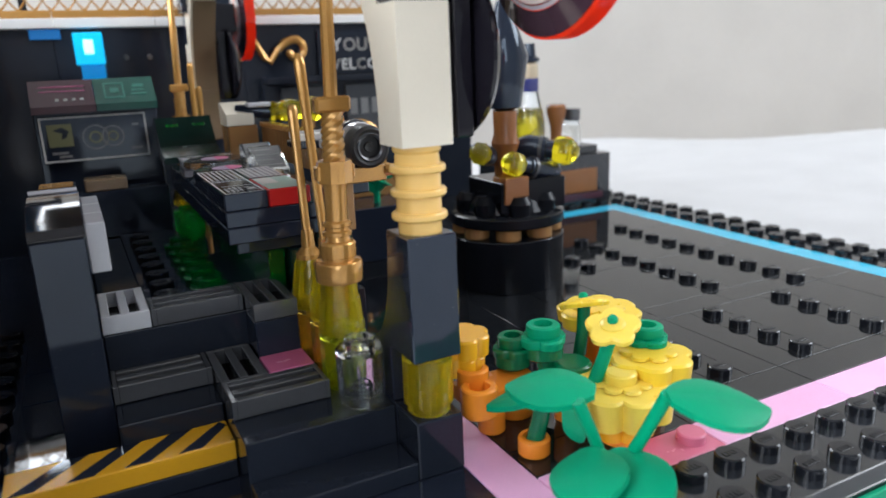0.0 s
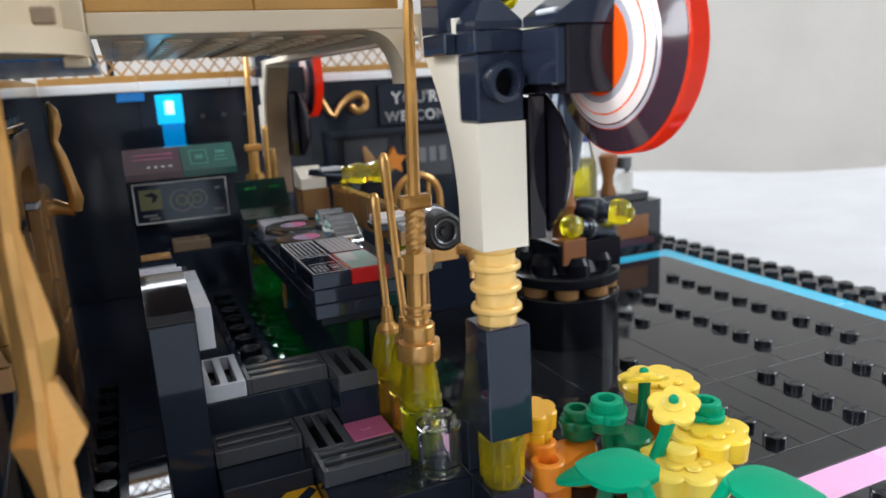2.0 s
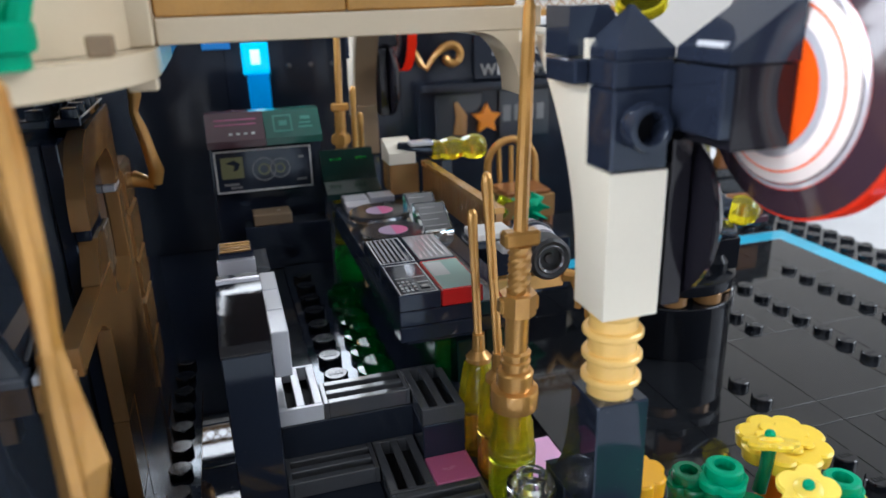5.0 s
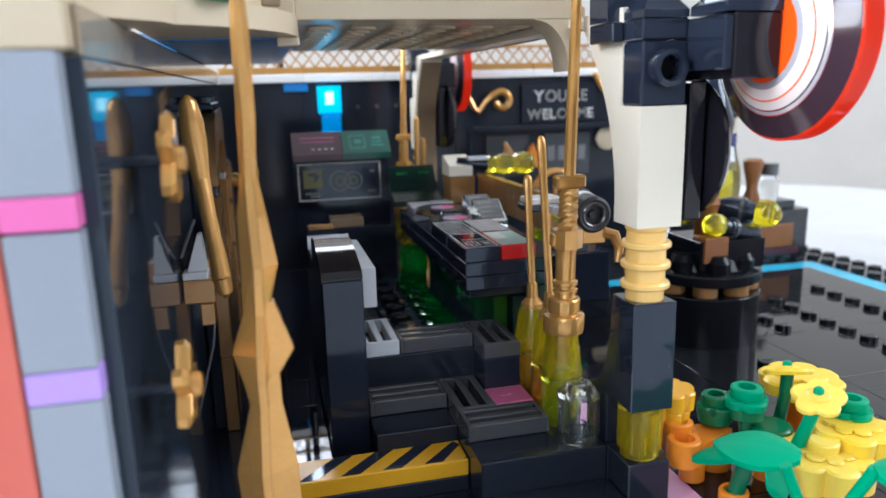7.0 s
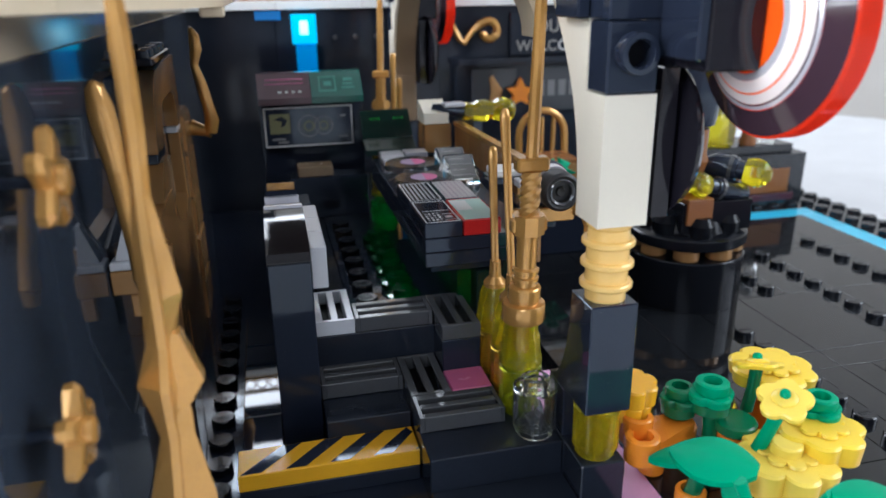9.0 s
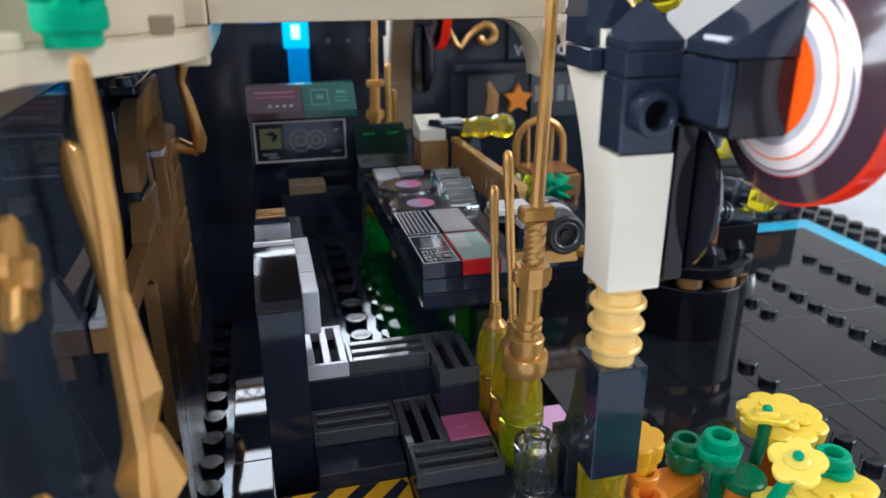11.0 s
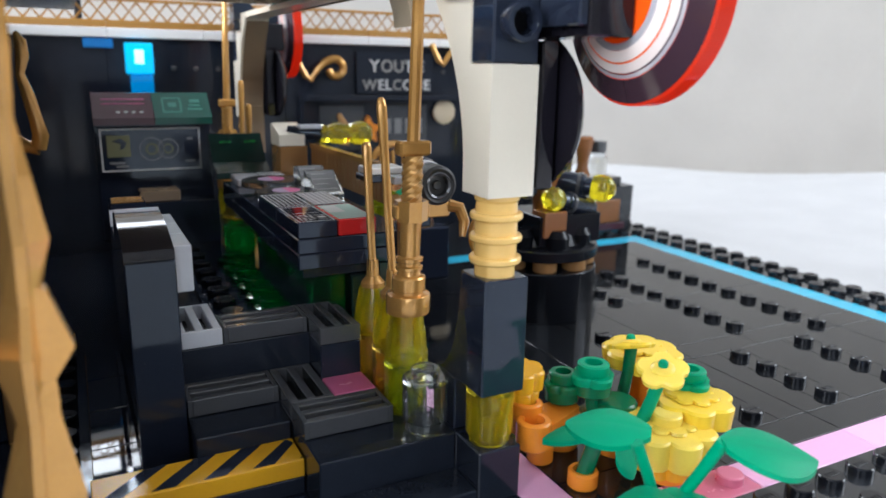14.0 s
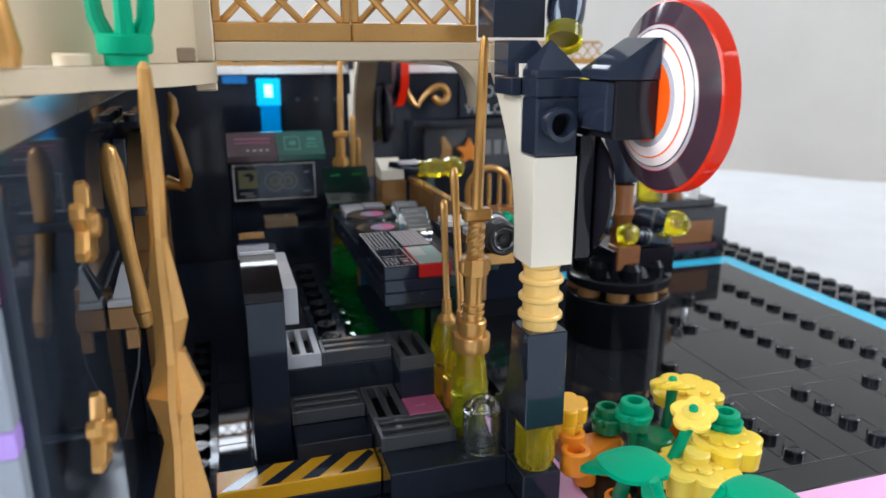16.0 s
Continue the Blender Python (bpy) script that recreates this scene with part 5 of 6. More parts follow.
def leaf_blade(root, tip, width, lift, thick=0.07, n=14):
    """A pointed oval leaf from root to tip with a raised midrib and a thick edge."""
    root, tip = Vector(root), Vector(tip)
    ax = tip - root
    side = ax.cross(Vector((0, 0, 1))).normalized()
    b = B()
    top, bot = [], []
    for i in range(n + 1):
        s = i / n
        w = width * (math.sin(math.pi * min(1, s * 0.94 + 0.05)) ** 0.75)
        c = root + ax * s + Vector((0, 0, lift * math.sin(math.pi * s)))
        row = []
        for j, (f, d) in enumerate(((-1, -0.16), (-0.55, -0.03), (-0.08, 0.015), (0, 0.0), (0.08, 0.015), (0.55, -0.03), (1, -0.16))):
            row.append(c + side * (w * f) + Vector((0, 0, d * w)))
        top.append([b.verts.new(p) for p in row])
        bot.append([b.verts.new(p - Vector((0, 0, thick))) for p in row])
    for i in range(n):
        for j in range(6):
            b.faces.new([top[i][j], top[i][j + 1], top[i + 1][j + 1], top[i + 1][j]])
            b.faces.new([bot[i][j], bot[i + 1][j], bot[i + 1][j + 1], bot[i][j + 1]])
        for j in (0, 6):
            b.faces.new([top[i][j], top[i + 1][j], bot[i + 1][j], bot[i][j]])
    for i in (0, n):
        for j in range(6):
            b.faces.new([top[i][j], bot[i][j], bot[i][j + 1], top[i][j + 1]])
    return b


def rose_cup(bm, x, y, z, s=1.0):
    """A small green rose cup: petals round a raised hollow ring."""
    scallop(bm, x, y, z, z + 0.2 * s, 0.5 * s, 4, 0.22)
    lathe(bm, [(0.34 * s, z + 0.2 * s), (0.36 * s, z + 0.24 * s), (0.35 * s, z + 0.42 * s), (0.31 * s, z + 0.45 * s), (0.2 * s, z + 0.45 * s), (0.19 * s, z + 0.25 * s)], (x, y, 0), seg=22)
    return bm


def tilted_leaf(root, tip, width, lift, roll):
    """A leaf blade turned about its own midrib, in degrees."""
    b = leaf_blade(root, tip, width, lift, 0.11)
    axis = (Vector(tip) - Vector(root)).normalized()
    m = Matrix.Translation(root) @ Matrix.Rotation(radians(roll), 4, axis) @ Matrix.Translation(-Vector(root))
    bmesh.ops.transform(b, matrix=m, verts=b.verts)
    return b


def flower_bush():
    f = thing("flower_bush", (3.5, -0.4, -2.4), "brick-built yellow flower bush with green leaves and orange pots", "plant")
    # large yellow blossoms, low and high
    part("large_blossom", scallop(B(), 3.84, -1.18, -1.82, -1.17, 1.06, 7, 0.24), PALE_YELLOW, f, "large pale yellow blossom")
    part("blossom_stud", lathe(B(), [(0.33, -1.16), (0.33, -0.92), (0.29, -0.88)], (3.82, -1.16, 0), seg=24), PALE_YELLOW, f)
    part("large_blossom", scallop(B(), 4.82, -0.85, -1.34, -0.82, 0.98, 7, 0.22, twist=0.3), YELLOW, f, "large yellow blossom")
    part("large_blossom", scallop(B(), 5.03, 1.05, -0.76, -0.42, 1.0, 8, 0.16, (0.0, 0.03)), YELLOW, f, "large yellow blossom")
    for x, y, z, m in ((3.84, -1.18, -1.17, PALE_YELLOW), (4.82, -0.85, -0.82, YELLOW), (5.03, 1.05, -0.42, YELLOW)):
        part("blossom_ring", scallop(B(), x, y, z + 0.004, z + 0.07, 0.62, 7, 0.3), m, f)
    part("lower_blossom", scallop(B(), 3.84, -1.18, -2.2, -1.83, 0.7, 7, 0.18), HAZARD, f, "amber lower blossom")
    # small pale blossoms on stems, leaning towards the light
    for x, y, z, tl, m in ((3.72, -1.0, 0.06, (0.22, 0.2), PALE_YELLOW), (4.2, 0.55, 0.0, (-0.12, -0.36), YELLOW)):
        bm = scallop(B(), x, y, z - 0.09, z + 0.05, 0.58, 5, 0.36, tl, 0.4)
        lean = Matrix.Translation((x, y, z)) @ Vector((-tl[0], -tl[1], 1)).to_track_quat("Z", "Y").to_matrix().to_4x4() @ Matrix.Translation((-x, -y, -z))
        part("small_blossom", bm, m, f, "small pale yellow blossom")
        boss = lathe(B(), [(0.27, z - 0.02), (0.26, z + 0.07), (0.2, z + 0.12), (0.13, z + 0.13)], (x, y, 0), seg=24)
        bmesh.ops.transform(boss, matrix=lean, verts=boss.verts)
        part("blossom_boss", boss, m, f)
        tip_mesh = lathe(B(), [(0.11, z + 0.08), (0.105, z + 0.2), (0.07, z + 0.25), (0.02, z + 0.26)], (x, y, 0), seg=16)
        bmesh.ops.transform(tip_mesh, matrix=lean, verts=tip_mesh.verts)
        part("blossom_tip", tip_mesh, GREEN, f, "green stem tip")
        part("stem", stem((x - 0.35, y + 0.15, -1.2) if m is PALE_YELLOW else (x - 0.1, y + 0.02, -1.2), (x, y, z - 0.05), 0.15), GREEN_DARK if m is YELLOW else GREEN, f)
    # green rose cups
    for x, y, z, s in ((2.48, 0.85, -0.9, 0.95), (3.0, 0.42, -0.65, 1.05), (5.1, -0.5, -0.8, 1.0)):
        part("rose_cup", rose_cup(B(), x, y, z, s), GREEN_DARK if x < 2.6 else GREEN, f, "green rose-shaped cup")
        part("cup_collar", lathe(B(), [(0.36 * s, z - 0.3), (0.42 * s, z - 0.25), (0.42 * s, z)], (x, y, 0), seg=20), GREEN_DARK, f)
        if x < 4:
            part("stem", stem((x + 0.1, y, -2.0), (x, y, z - 0.2), 0.18), GREEN_DARK, f)
    part("cup_base", lathe(B(), [(0.4, -2.39), (0.44, -2.3), (0.44, -1.56)], (2.55, 0.9, 0), seg=22), ORANGE, f, "orange round brick")
    part("stem_plate", lathe(B(), [(0.42, -1.35), (0.47, -1.3), (0.47, -1.1), (0.42, -1.06)], (3.5, 0.1, 0), seg=22), GREEN_DARK, f)
    part("plate_post", lathe(B(), [(0.36, -2.39), (0.36, -1.36)], (3.5, 0.1, 0), seg=18), ORANGE, f)
    # broad leaves
    for root, tip, w, lift, roll in (((2.12, -2.45, -0.3), (0.95, -1.32, -0.4), 0.66, 0.1, -6), ((2.0, -1.15, -0.85), (0.95, -0.6, -1.13), 0.34, 0.08, 0), ((2.15, -1.6, -0.8), (2.25, -1.95, -1.55), 0.36, 0.03, 0),
                                     ((2.52, -3.78, 0.05), (4.1, -4.5, -0.33), 0.68, 0.08, 8), ((1.75, -2.75, -1.2), (0.75, -4.0, -1.3), 0.66, 0.1, 12), ((2.15, -2.95, -1.25), (1.75, -4.5, -1.5), 0.66, 0.1, 10)):
        part("leaf", tilted_leaf(root, tip, w, lift, roll), GREEN, f, "broad green leaf")
    part("stem", stem((1.62, -2.6, -0.36), (2.12, -2.75, -1.75), 0.12), GREEN, f)
    part("stem", stem((2.55, -3.76, 0.02), (2.3, -2.95, -1.75), 0.12), GREEN, f)
    part("stem_socket", lathe(B(), [(0.3, -2.39), (0.34, -2.3), (0.34, -1.7), (0.28, -1.55)], (2.2, -2.85, 0), seg=18), GREEN, f)
    part("stem", stem((1.95, -0.75, -2.2), (1.92, -1.2, -0.75), 0.19), GREEN_DARK, f)
    part("leaf_socket", lathe(B(), [(0.3, -2.39), (0.33, -2.35), (0.33, -2.05), (0.29, -2.0), (0.22, -2.0), (0.22, -2.2)], (1.95, -0.75, 0), seg=22), ORANGE, f, "orange round socket")
    # orange pots by the pillar
    part("orange_blossom", scallop(B(), 1.2, 0.8, -0.55, -0.12, 0.6, 7, 0.18), HAZARD, f, "amber blossom")
    part("orange_blossom", scallop(B(), 1.2, 0.8, -0.98, -0.59, 0.5, 7, 0.16), HAZARD, f, "amber blossom")
    part("orange_arm", prism(B(), [(0.95, 0.1), (1.5, -0.1), (2.7, 0.45), (2.75, 0.95), (0.95, 0.9)], "z", -1.55, -1.24), ORANGE, f, "light orange plate")
    for x, y, z0, z1, r in ((1.1, -0.05, -1.6, -0.98, 0.38), (1.22, 0.42, -1.23, -0.78, 0.34), (1.7, 0.5, -2.39, -1.56, 0.3)):
        part("orange_cup", lathe(B(), [(r - 0.03, z0), (r, z0 + 0.04), (r, z1 - 0.03), (r - 0.04, z1), (r * 0.62, z1), (r * 0.58, z1 - 0.25)], (x, y, 0), seg=22), ORANGE, f, "light orange round cup")
    part("orange_cup", lathe(B(), [(0.5, -2.39), (0.5, -2.21)], (3.88, -1.18, 0), seg=22), ORANGE, f)
    part("orange_cup", lathe(B(), [(0.42, -2.39), (0.42, -1.43)], (4.82, -0.85, 0), seg=22), ORANGE, f)
    part("orange_cup", lathe(B(), [(0.42, -2.39), (0.42, -0.69)], (5.03, 1.05, 0), seg=22), ORANGE, f)
    return f


flower_bush()


# ---- the round light tower on the dance floor ----
def light_tower():
    x, y = 7.9, 9.7
    t = thing("light_tower", (x, y, -2.4), "black round light tower with gold feet and yellow spotlights", "spotlight tower")
    part("drum", lathe(B(), [(2.0, -2.39), (2.0, -0.64), (1.96, -0.6)], (x, y, 0), seg=56), DRUM_BLACK, t)
    for i in range(8):
        a = 2 * math.pi * (i + 0.35) / 8
        part("gold_foot", lathe(B(), [(0.40, -0.6), (0.44, -0.55), (0.44, -0.25), (0.40, -0.2)], (x + 1.52 * math.cos(a), y + 1.5 * math.sin(a), 0), seg=16), GOLD_DARK, t, "pearl gold round plate")
    part("upper_disc", lathe(B(), [(1.98, -0.19), (2.02, -0.15), (2.02, 0.15), (1.95, 0.2), (1.5, 0.25), (1.3, 0.7), (0.9, 0.8)], (x, y, 0), seg=48), DRUM_BLACK, t)
    for i in range(7):
        a = 2 * math.pi * i / 7
        part("black_lump", lathe(B(), [(0.42, 0.2), (0.45, 0.6), (0.3, 0.85)], (x + 1.35 * math.cos(a), y + 1.35 * math.sin(a), 0), seg=14), DRUM_BLACK, t)
    part("brown_brick", bx(7.0, 7.95, 8.3, 9.1, 0.6, 1.5), BROWN, t, "brown square brick")
    part("brown_post", lathe(B(), [(0.4, 0.8), (0.4, 2.2), (0.5, 2.5), (0.4, 2.8), (0.42, 3.6)], (x, y, 0), seg=18), BROWN, t, "brown round post")
    for p, q, r in (((7.57, 8.68, 1.91), (9.5, 8.95, 1.4), 0.44), ((9.65, 8.64, 2.16), (8.5, 9.8, 2.3), 0.52), ((6.6, 9.2, 2.3), (7.5, 10.0, 2.0), 0.4)):
        p, q = Vector(p), Vector(q)
        d = (q - p).normalized()
        steps = [(-0.95, 0.25), (-0.75, 0.62), (-0.4, 0.9), (0.0, 1.0), (0.45, 0.92), (0.7, 0.8)]
        part("spotlight_lens", tube(B(), [p + d * (u * r) for u, v in steps], [v * r for u, v in steps], 8), T_LEMON, t, "clear yellow faceted lens")
        part("spotlight_body", tube(B(), [p + d * 0.72 * r, p + d * 0.6, p + d * 0.62, q - d * 0.3, q], [r * 0.6, r * 0.66, r * 0.8, r * 0.85, r * 0.6], 14), BLACK, t)
        part("body_band", tube(B(), [p + d * 0.75, p + d * 0.88], [r * 0.9, r * 0.9], 14), DARK_GREY, t)
    part("holder", bx(x - 1.0, x + 1.6, y - 1.3, y + 0.9, 0.3, 1.35), DRUM_BLACK, t)
    part("black_cone", lathe(B(), [(0.3, 3.6), (0.6, 3.7), (0.85, 5.4), (0.5, 6.4), (0.2, 7.2)], (x + 0.1, y + 0.2, 0), seg=24), BLACK, t)
    return t


light_tower()


def bar_counter():
    c = thing("bar_counter", (16.3, 19, -2.4), "black bar counter with brown front panel", "counter")
    part("body", bx(13.0, 19.5, 18.0, 20.5, -2.39, 0.3), BLACK_WORN, c)
    part("top", bx(13.0, 18.9, 18.3, 20.5, 0.31, 0.72), BLACK_WORN, c)
    part("front_panel", bx(15.6, 18.6, 17.9, 17.99, -1.6, -0.4), BROWN, c, "brown front panel")
    part("plum_tile", bx(15.6, 18.9, 17.8, 17.99, -2.0, -1.65), PLUM, c)
    return c


bar_counter()


def bottle(x, y, z, prof, mat, cap, cap_prof, label):
    b = thing("bottle", (x, y, z), label, "bottle", "bottles on the bar")
    part("glass", lathe(B(), prof, (x, y, z), seg=24), mat, b)
    part("stopper", lathe(B(), cap_prof, (x, y, z), seg=20), cap, b)
    return b


tall = bottle(15.1, 18.9, 0.72, [(0.55, 0), (0.7, 0.12), (0.74, 0.9), (0.7, 1.7), (0.52, 2.4), (0.42, 2.9)], CLEAR, NAVY, [(0.42, 2.9), (0.44, 3.0), (0.44, 3.5), (0.4, 3.55)], "tall clear bottle of yellow drink with stacked blue, tan stopper")
part("yellow_filling", lathe(B(), [(0.5, 0.8), (0.62, 0.88), (0.66, 1.6), (0.6, 2.35), (0.5, 2.7), (0.46, 2.75)], (15.1, 18.9, 0), seg=20), T_LEMON, tall, "clear yellow filling")
part("tan_ring", lathe(B(), [(0.38, 0.72 + 3.55), (0.42, 0.72 + 3.65), (0.42, 0.72 + 4.2), (0.36, 0.72 + 4.25)], (15.1, 18.9, 0), seg=20), TAN, tall, "tan ring")
part("dark_cap", lathe(B(), [(0.3, 0.72 + 4.25), (0.5, 0.72 + 4.35), (0.5, 0.72 + 4.5), (0.32, 0.72 + 4.6), (0.26, 0.72 + 5.2)], (15.1, 18.9, 0), seg=20), BLACK, tall, "dark cap")
bottle(17.7, 18.9, 0.72, [(0.45, 0), (0.48, 0.1), (0.48, 1.1), (0.3, 1.3)], CLEAR, DARK_GREY, [(0.38, 1.3), (0.42, 1.35), (0.42, 1.9)], "clear round bottle with grey cap")
tap = thing("beer_tap", (16.7, 18.9, 0.72), "brown turned tap handle on the bar", "tap")
part("handle", lathe(B(), [(0.4, 0.72), (0.42, 0.9), (0.28, 1.3), (0.32, 1.8), (0.5, 2.5), (0.5, 2.8), (0.4, 2.9)], (16.7, 18.9, 0), seg=20), BROWN, tap)


# ---- left side: gold wand, stars and carved panels ----
def wand():
    w = thing("gold_flame_staff", (-7.9, -2.3, -2.4), "tall pearl gold faceted flame staff near the side wall", "staff")
    y = -2.3
    # height, side edges, spine, depth of the spine
    rows = ((-2.39, -8.2, -7.9, -7.56, 0.2), (0.0, -8.32, -7.91, -7.42, 0.3), (0.95, -8.38, -7.93, -7.42, 0.34), (2.05, -8.09, -7.88, -7.6, 0.17), (2.4, -8.15, -7.88, -7.6, 0.2), (2.92, -8.29, -7.87, -7.64, 0.32), (3.55, -8.08, -7.83, -7.69, 0.2), (4.3, -8.05, -7.8, -7.5, 0.32), (5.05, -8.04, -7.82, -7.61, 0.24),
            (5.7, -7.95, -7.83, -7.71, 0.13), (6.5, -7.925, -7.79, -7.66, 0.13), (7.66, -7.91, -7.78, -7.65, 0.13), (8.32, -7.88, -7.78, -7.68, 0.1), (8.42, -7.82, -7.78, -7.74, 0.04))
    b = B()
    rings = []
    for z, xl, xc, xr, d in rows:
        e = min(0.06, (xr - xl) * 0.2)
        pts = [(xl, 0.0), (xc - e * 1.25, -d * 0.72), (xc - e, -d), (xc + e, -d), (xc + e * 1.25, -d * 0.72), (xr, 0.0), (xc + e, d * 0.6), (xc - e, d * 0.6)]
        rings.append([b.verts.new((u, y + v, z)) for u, v in pts])
    for p, q in zip(rings, rings[1:]):
        for i in range(8):
            j = (i + 1) % 8
            b.faces.new([p[i], p[j], q[j]])
            b.faces.new([p[i], q[j], q[i]])
    b.faces.new(rings[0]), b.faces.new(rings[-1])
    shaft = part("shaft", b, GOLD, w)
    shaft.data.polygons.foreach_set("use_smooth", [False] * len(shaft.data.polygons))
    b = B()
    prism(b, [(-7.86, 3.8), (-7.6, 3.72), (-7.36, 2.97), (-7.62, 2.56), (-7.86, 2.6)], "y", y - 0.13, y + 0.13)
    part("flame_barb", b, GOLD, w)
    return w


wand()


def star_flower(x, y, z, s, label):
    f = thing("gold_star", (x, y, z), label, "ornament", "gold wall stars")
    b = B()
    outline = []
    for i in range(5):
        a = 2 * math.pi * i / 5 + 0.25
        outline += [(a - 0.62, 0.5), (a - 0.2, 0.92), (a, 1.0), (a + 0.2, 0.92)]
    n = len(outline)
    front, rim, back = [], [], []
    for a, r in outline:
        for lst, k, dx in ((front, 0.86, 0.2), (rim, 1.0, 0.13), (back, 0.97, 0.0)):
            lst.append(b.verts.new((x + dx, y + k * r * s * math.sin(a), z + k * r * s * math.cos(a))))
    hub = b.verts.new((x + 0.24, y, z))
    b.faces.new(back)
    for i in range(n):
        j = (i + 1) % n
        b.faces.new([back[i], back[j], rim[j], rim[i]])
        b.faces.new([rim[i], rim[j], front[j], front[i]])
        b.faces.new([front[i], front[j], hub])
    part("star", b, GOLD, f)
    part("boss", lathe(B(), [(0.3 * s, x + 0.16), (0.28 * s, x + 0.3), (0.2 * s, x + 0.33)], (0, y, z), "x", 16), GOLD, f)
    part("peg", tube(B(), [(-9.5, y, z), (x + 0.02, y, z)], 0.09, 10), BLACK, f)
    return f


star_flower(-9.0, -2.1, 5.92, 0.72, "pearl gold star ornament on the black side wall")
star_flower(-9.0, -3.1, 2.82, 0.66, "pearl gold star ornament low on the side wall")


def club(pts, radii, label):
    """A smooth bulb-headed club: head, shaft and foot, each of its own."""
    c = thing("gold_club", pts[-1], label, "ornament", "gold wall clubs")
    n = len(pts)
    i, j = max(2, n * 2 // 5), max(3, n * 7 // 10)
    part("head", tube(B(), pts[:i + 1], radii[:i + 1], 16), GOLD, c)
    part("shaft", tube(B(), pts[i:j + 1], radii[i:j + 1], 16), GOLD, c)
    part("foot", tube(B(), pts[j:], radii[j:], 16), GOLD, c)
    return c


club([(-8.88, 1.0, 6.82), (-8.87, 1.04, 6.73), (-8.86, 1.15, 6.38), (-8.84, 1.22, 5.97), (-8.78, 1.2, 5.26), (-8.7, 1.05, 4.55), (-8.6, 0.92, 3.84), (-8.56, 0.9, 3.38), (-8.52, 0.93, 3.07), (-8.5, 0.95, 2.96)], [0.05, 0.15, 0.23, 0.24, 0.17, 0.15, 0.16, 0.19, 0.15, 0.05], "pearl gold paddle-headed club leaning on the side wall")
club([(-8.37, 13.4, 7.1), (-8.27, 13.45, 6.83), (-8.26, 13.5, 6.42), (-8.38, 13.55, 5.91), (-8.24, 13.6, 5.3), (-8.11, 13.65, 4.57), (-8.03, 13.7, 4.07), (-8.12, 13.75, 3.67), (-8.34, 13.8, 3.7), (-8.74, 13.85, 3.83), (-8.88, 13.9, 3.86)], [0.06, 0.17, 0.2, 0.13, 0.19, 0.2, 0.24, 0.22, 0.19, 0.28, 0.08], "pearl gold curling horn hanging at the side wall")


def carved_wall_arch():
    """Gold arch bricks set edge-on along the side wall: a rounded head, a window with dark depth, a ledge and a leg."""
    p = thing("carved_gold_arch", (-9.1, 9.0, -2.4), "dull gold arch of curved bricks on the black side wall", "arch")
    x0, x1 = -9.17, -8.8
    part("back_slab", bx(-9.49, x0, 6.5, 12.2, -2.39, 6.3), BLACK, p)
    head = [(7.5, 4.5), (6.2, 4.5)] + arc(8.0, 4.55, 1.82, 175, 95, 9) + [(9.1, 6.4), (9.1, 5.5)] + arc(8.45, 4.6, 0.92, 95, 175, 7)
    part("curved_brick", prism(B(), head, "x", x0, x1), GOLD_DARK, p)
    head = [(9.13, 5.5), (9.13, 6.4), (11.8, 6.4), (11.8, 4.4), (10.9, 4.4)] + arc(10.1, 4.7, 0.8, 0, 88, 7)
    part("curved_brick", prism(B(), head, "x", x0, x1 - 0.02), GOLD_DARK, p)
    part("top_plate", bx(-9.45, x1 - 0.08, 7.9, 11.6, 6.41, 6.6), BLACK, p)
    for i in range(4):
        part("plate_stud", lathe(B(), [(0.2, 6.6), (0.2, 6.76), (0.18, 6.79)], (-9.15, 8.3 + i * 0.95, 0), seg=14), BLACK, p)
    part("gap_plate", bx(x0 - 0.01, x1 - 0.05, 6.4, 7.9, 4.2, 4.47), BLACK, p)
    part("gap_plate", bx(x0 - 0.01, x1 - 0.05, 10.75, 11.7, 4.2, 4.38), GREY, p)
    part("slope_brick", prism(B(), [(6.7, 4.18), (6.05, 3.32), (7.6, 3.32), (7.6, 4.18)], "x", x0, x1), GOLD_DARK, p)
    part("window_piece", bx(x0, -9.04, 8.5, 10.1, 2.45, 3.7), TAUPE, p)
    part("straight_brick", bx(x0, x1 - 0.01, 10.9, 11.8, 2.1, 4.18), GOLD_DARK, p)
    ledge = [(3.0, 3.3), (7.6, 3.3), (7.6, 2.2), (6.3, 2.2)] + arc(4.9, 1.35, 1.4, 45, 100, 6) + [(3.0, 2.75)]
    part("ledge_brick", prism(B(), ledge, "x", x0 + 0.03, x1 + 0.02), GOLD_DARK, p)
    part("leg_brick", bx(x0, x1 - 0.01, 6.3, 7.6, -0.2, 2.18), GOLD_DARK, p)
    part("leg_brick", bx(x0, x1 - 0.03, 6.3, 7.6, -2.39, -0.22), GOLD_DARK, p)
    sill = [(7.62, 2.18), (7.62, -2.39), (11.8, -2.39), (11.8, 2.08)] + arc(9.7, 3.6, 1.75, -30, -150, 9)
    part("sill_brick", prism(B(), sill, "x", x0, x1 - 0.02), GOLD_DARK, p)
    return p


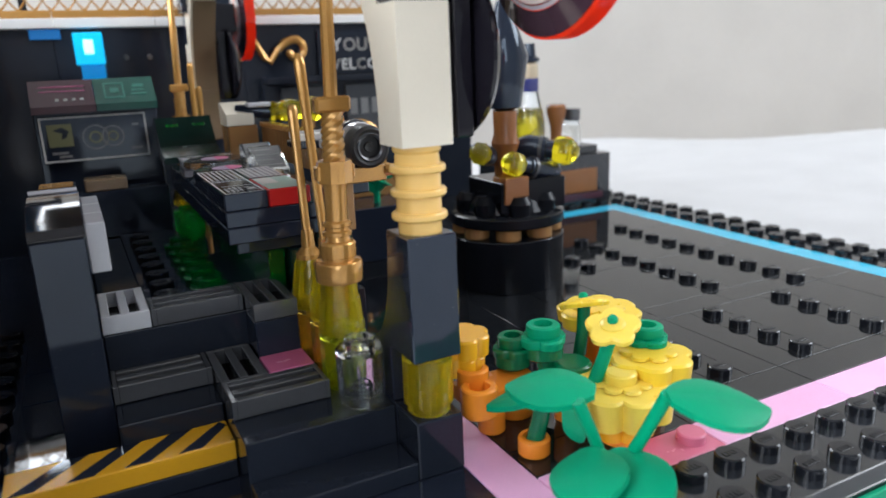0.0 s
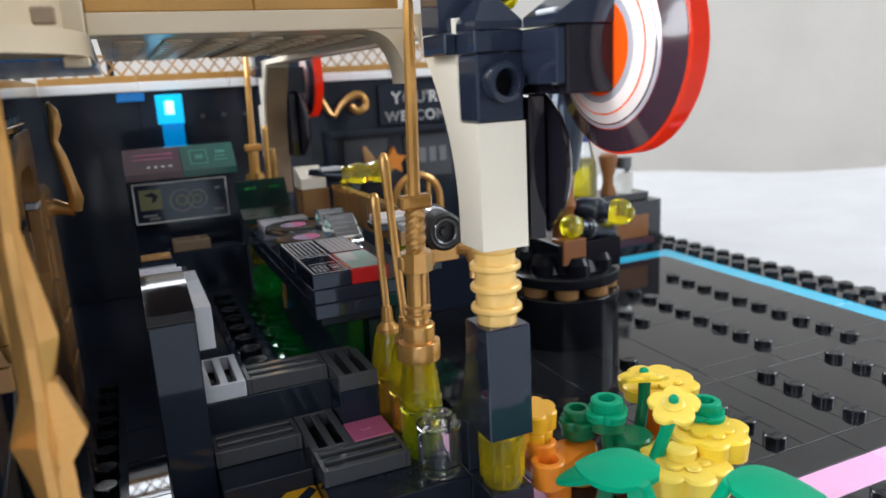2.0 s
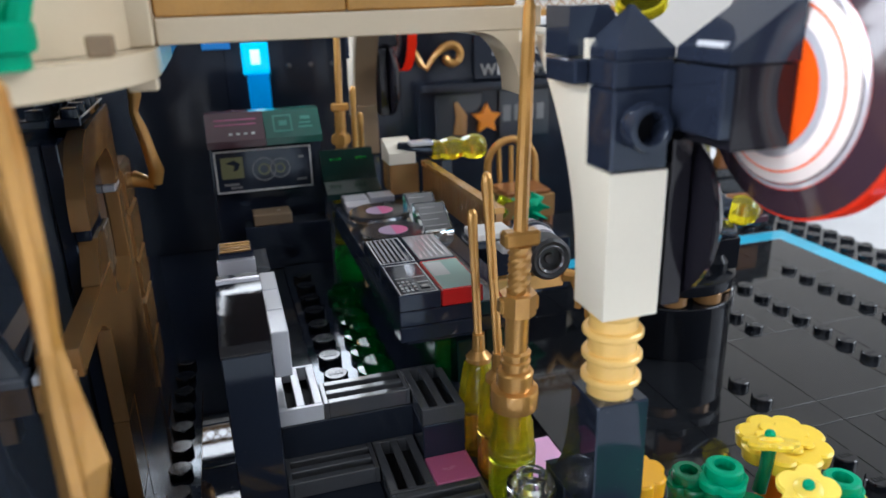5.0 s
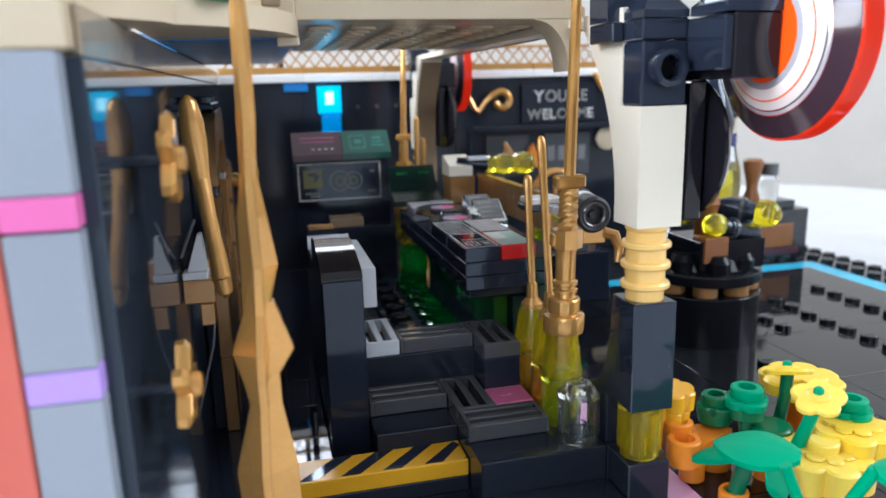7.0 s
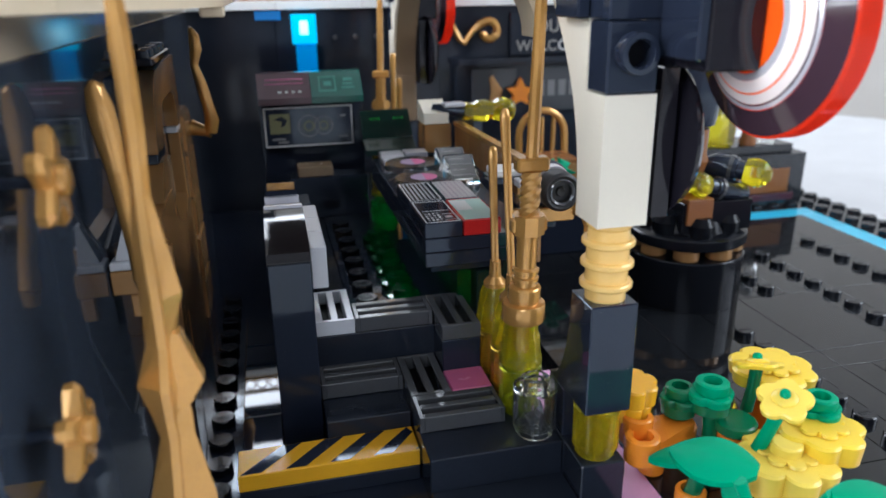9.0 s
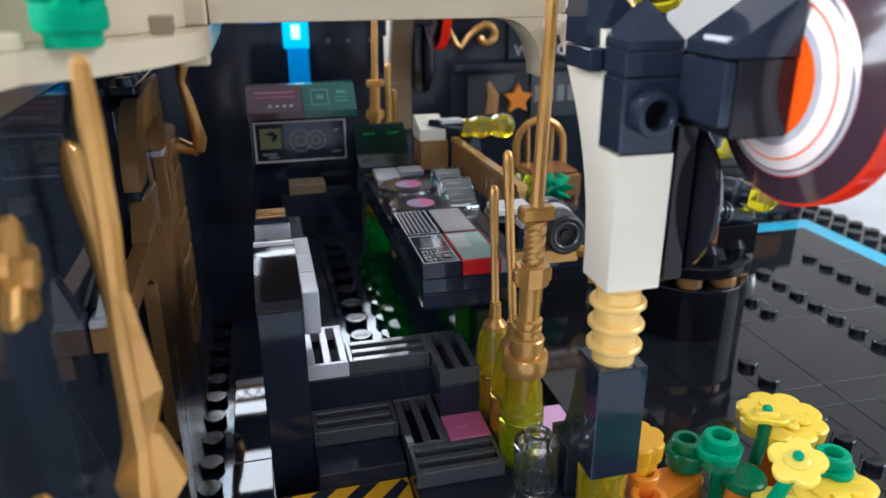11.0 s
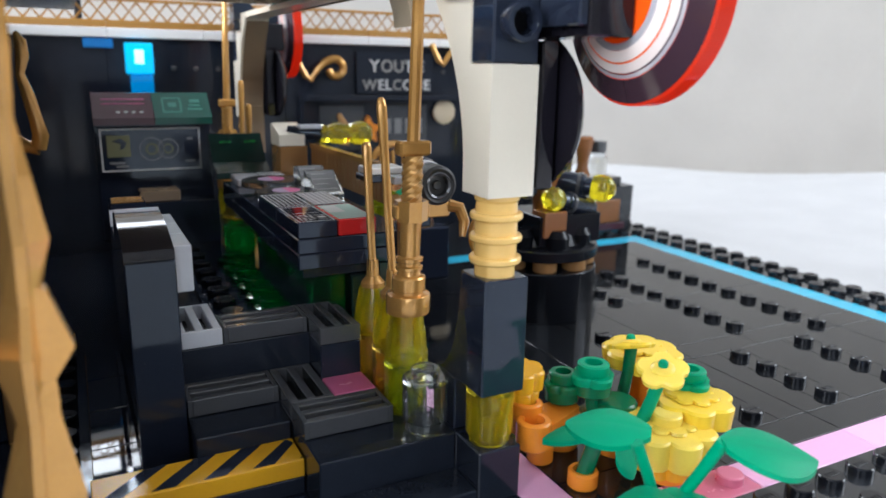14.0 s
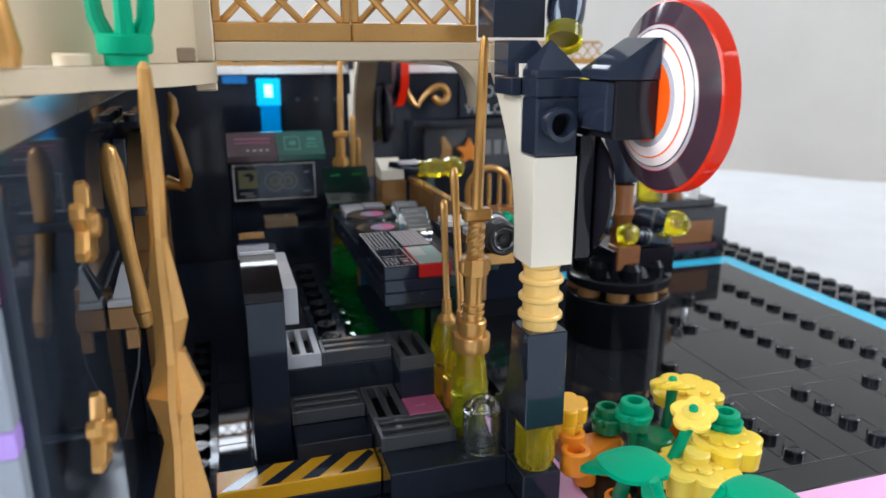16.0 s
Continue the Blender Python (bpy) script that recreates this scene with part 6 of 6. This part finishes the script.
def carved_column(y0, y1, x1, cuts, label):
    """A stack of gold bricks with worn bevelled faces and fine dark joints."""
    p = thing("carved_gold_pillar", (-9, (y0 + y1) / 2, -2.4), label, "pillar", "carved gold pillars")
    for k, (a, b) in enumerate(zip(cuts, cuts[1:])):
        part("brick", prism(B(), [(-9.48, a), (x1, a), (x1, b - 0.2), (x1 - 0.12 * (k % 2 + 1), b - 0.02), (-9.48, b - 0.02)], "y", y0 + 0.04 * (k % 3), y1), GOLD_DARK, p)
    return p


carved_wall_arch()
carved_column(11.9, 13.9, -8.75, (-2.39, -0.9, 0.6, 1.9, 3.4, 4.6), "dull gold brick pillar deep along the side wall")
wedge = thing("wall_bracket", (-9.1, 2.6, 1.95), "dull gold bracket with light grey wedge on the side wall", "bracket")
part("base", bx(-9.48, -8.84, 2.4, 2.9, 2.46, 2.98), GOLD_DARK, wedge)
part("leg", bx(-9.17, -8.88, 2.42, 2.8, 1.95, 2.45), GOLD_DARK, wedge)
part("tile", bx(-9.46, -8.94, 2.4, 2.9, 2.99, 3.14, c=0.02), GREY, wedge, "light grey tile")
part("wedge", prism(B(), [(-9.36, 3.15), (-8.95, 3.15), (-9.02, 3.93), (-9.1, 3.93)], "y", 2.55, 2.9), GREY, wedge, "light grey wedge")
part("rod", tube(B(), [(-9.45, 2.4, 3.5), (-9.28, 2.4, 3.9), (-9.1, 2.4, 4.3)], 0.04, 6), DARK_GREY, wedge)
part("rod", tube(B(), [(-8.9, 2.45, 2.0), (-8.97, 2.4, 1.5), (-9.46, 2.4, -0.2)], 0.03, 6), DARK_GREY, wedge)
balcony_plant = thing("pot_plant", (-8.2, -0.4, 8.32), "green plastic stems in a green pot on the balcony", "plant")
part("pot", lathe(B(), [(0.36, 8.32), (0.36, 8.5), (0.44, 8.52), (0.46, 8.6), (0.46, 8.8), (0.42, 8.85), (0.3, 8.85)], (-8.2, -0.4, 0), seg=20), GREEN, balcony_plant)
for dx, dy in ((-0.35, 0.1), (0.0, 0.25), (0.32, -0.1), (0.05, -0.35)):
    part("stem", tube(B(), [(-8.2 + dx * 0.6, -0.4 + dy * 0.6, 8.6), (-8.2 + dx * 1.2, -0.4 + dy, 9.1), (-8.2 + dx * 1.5, -0.4 + dy * 1.2, 10.2)], [0.17, 0.15, 0.1], 10), GREEN, balcony_plant)
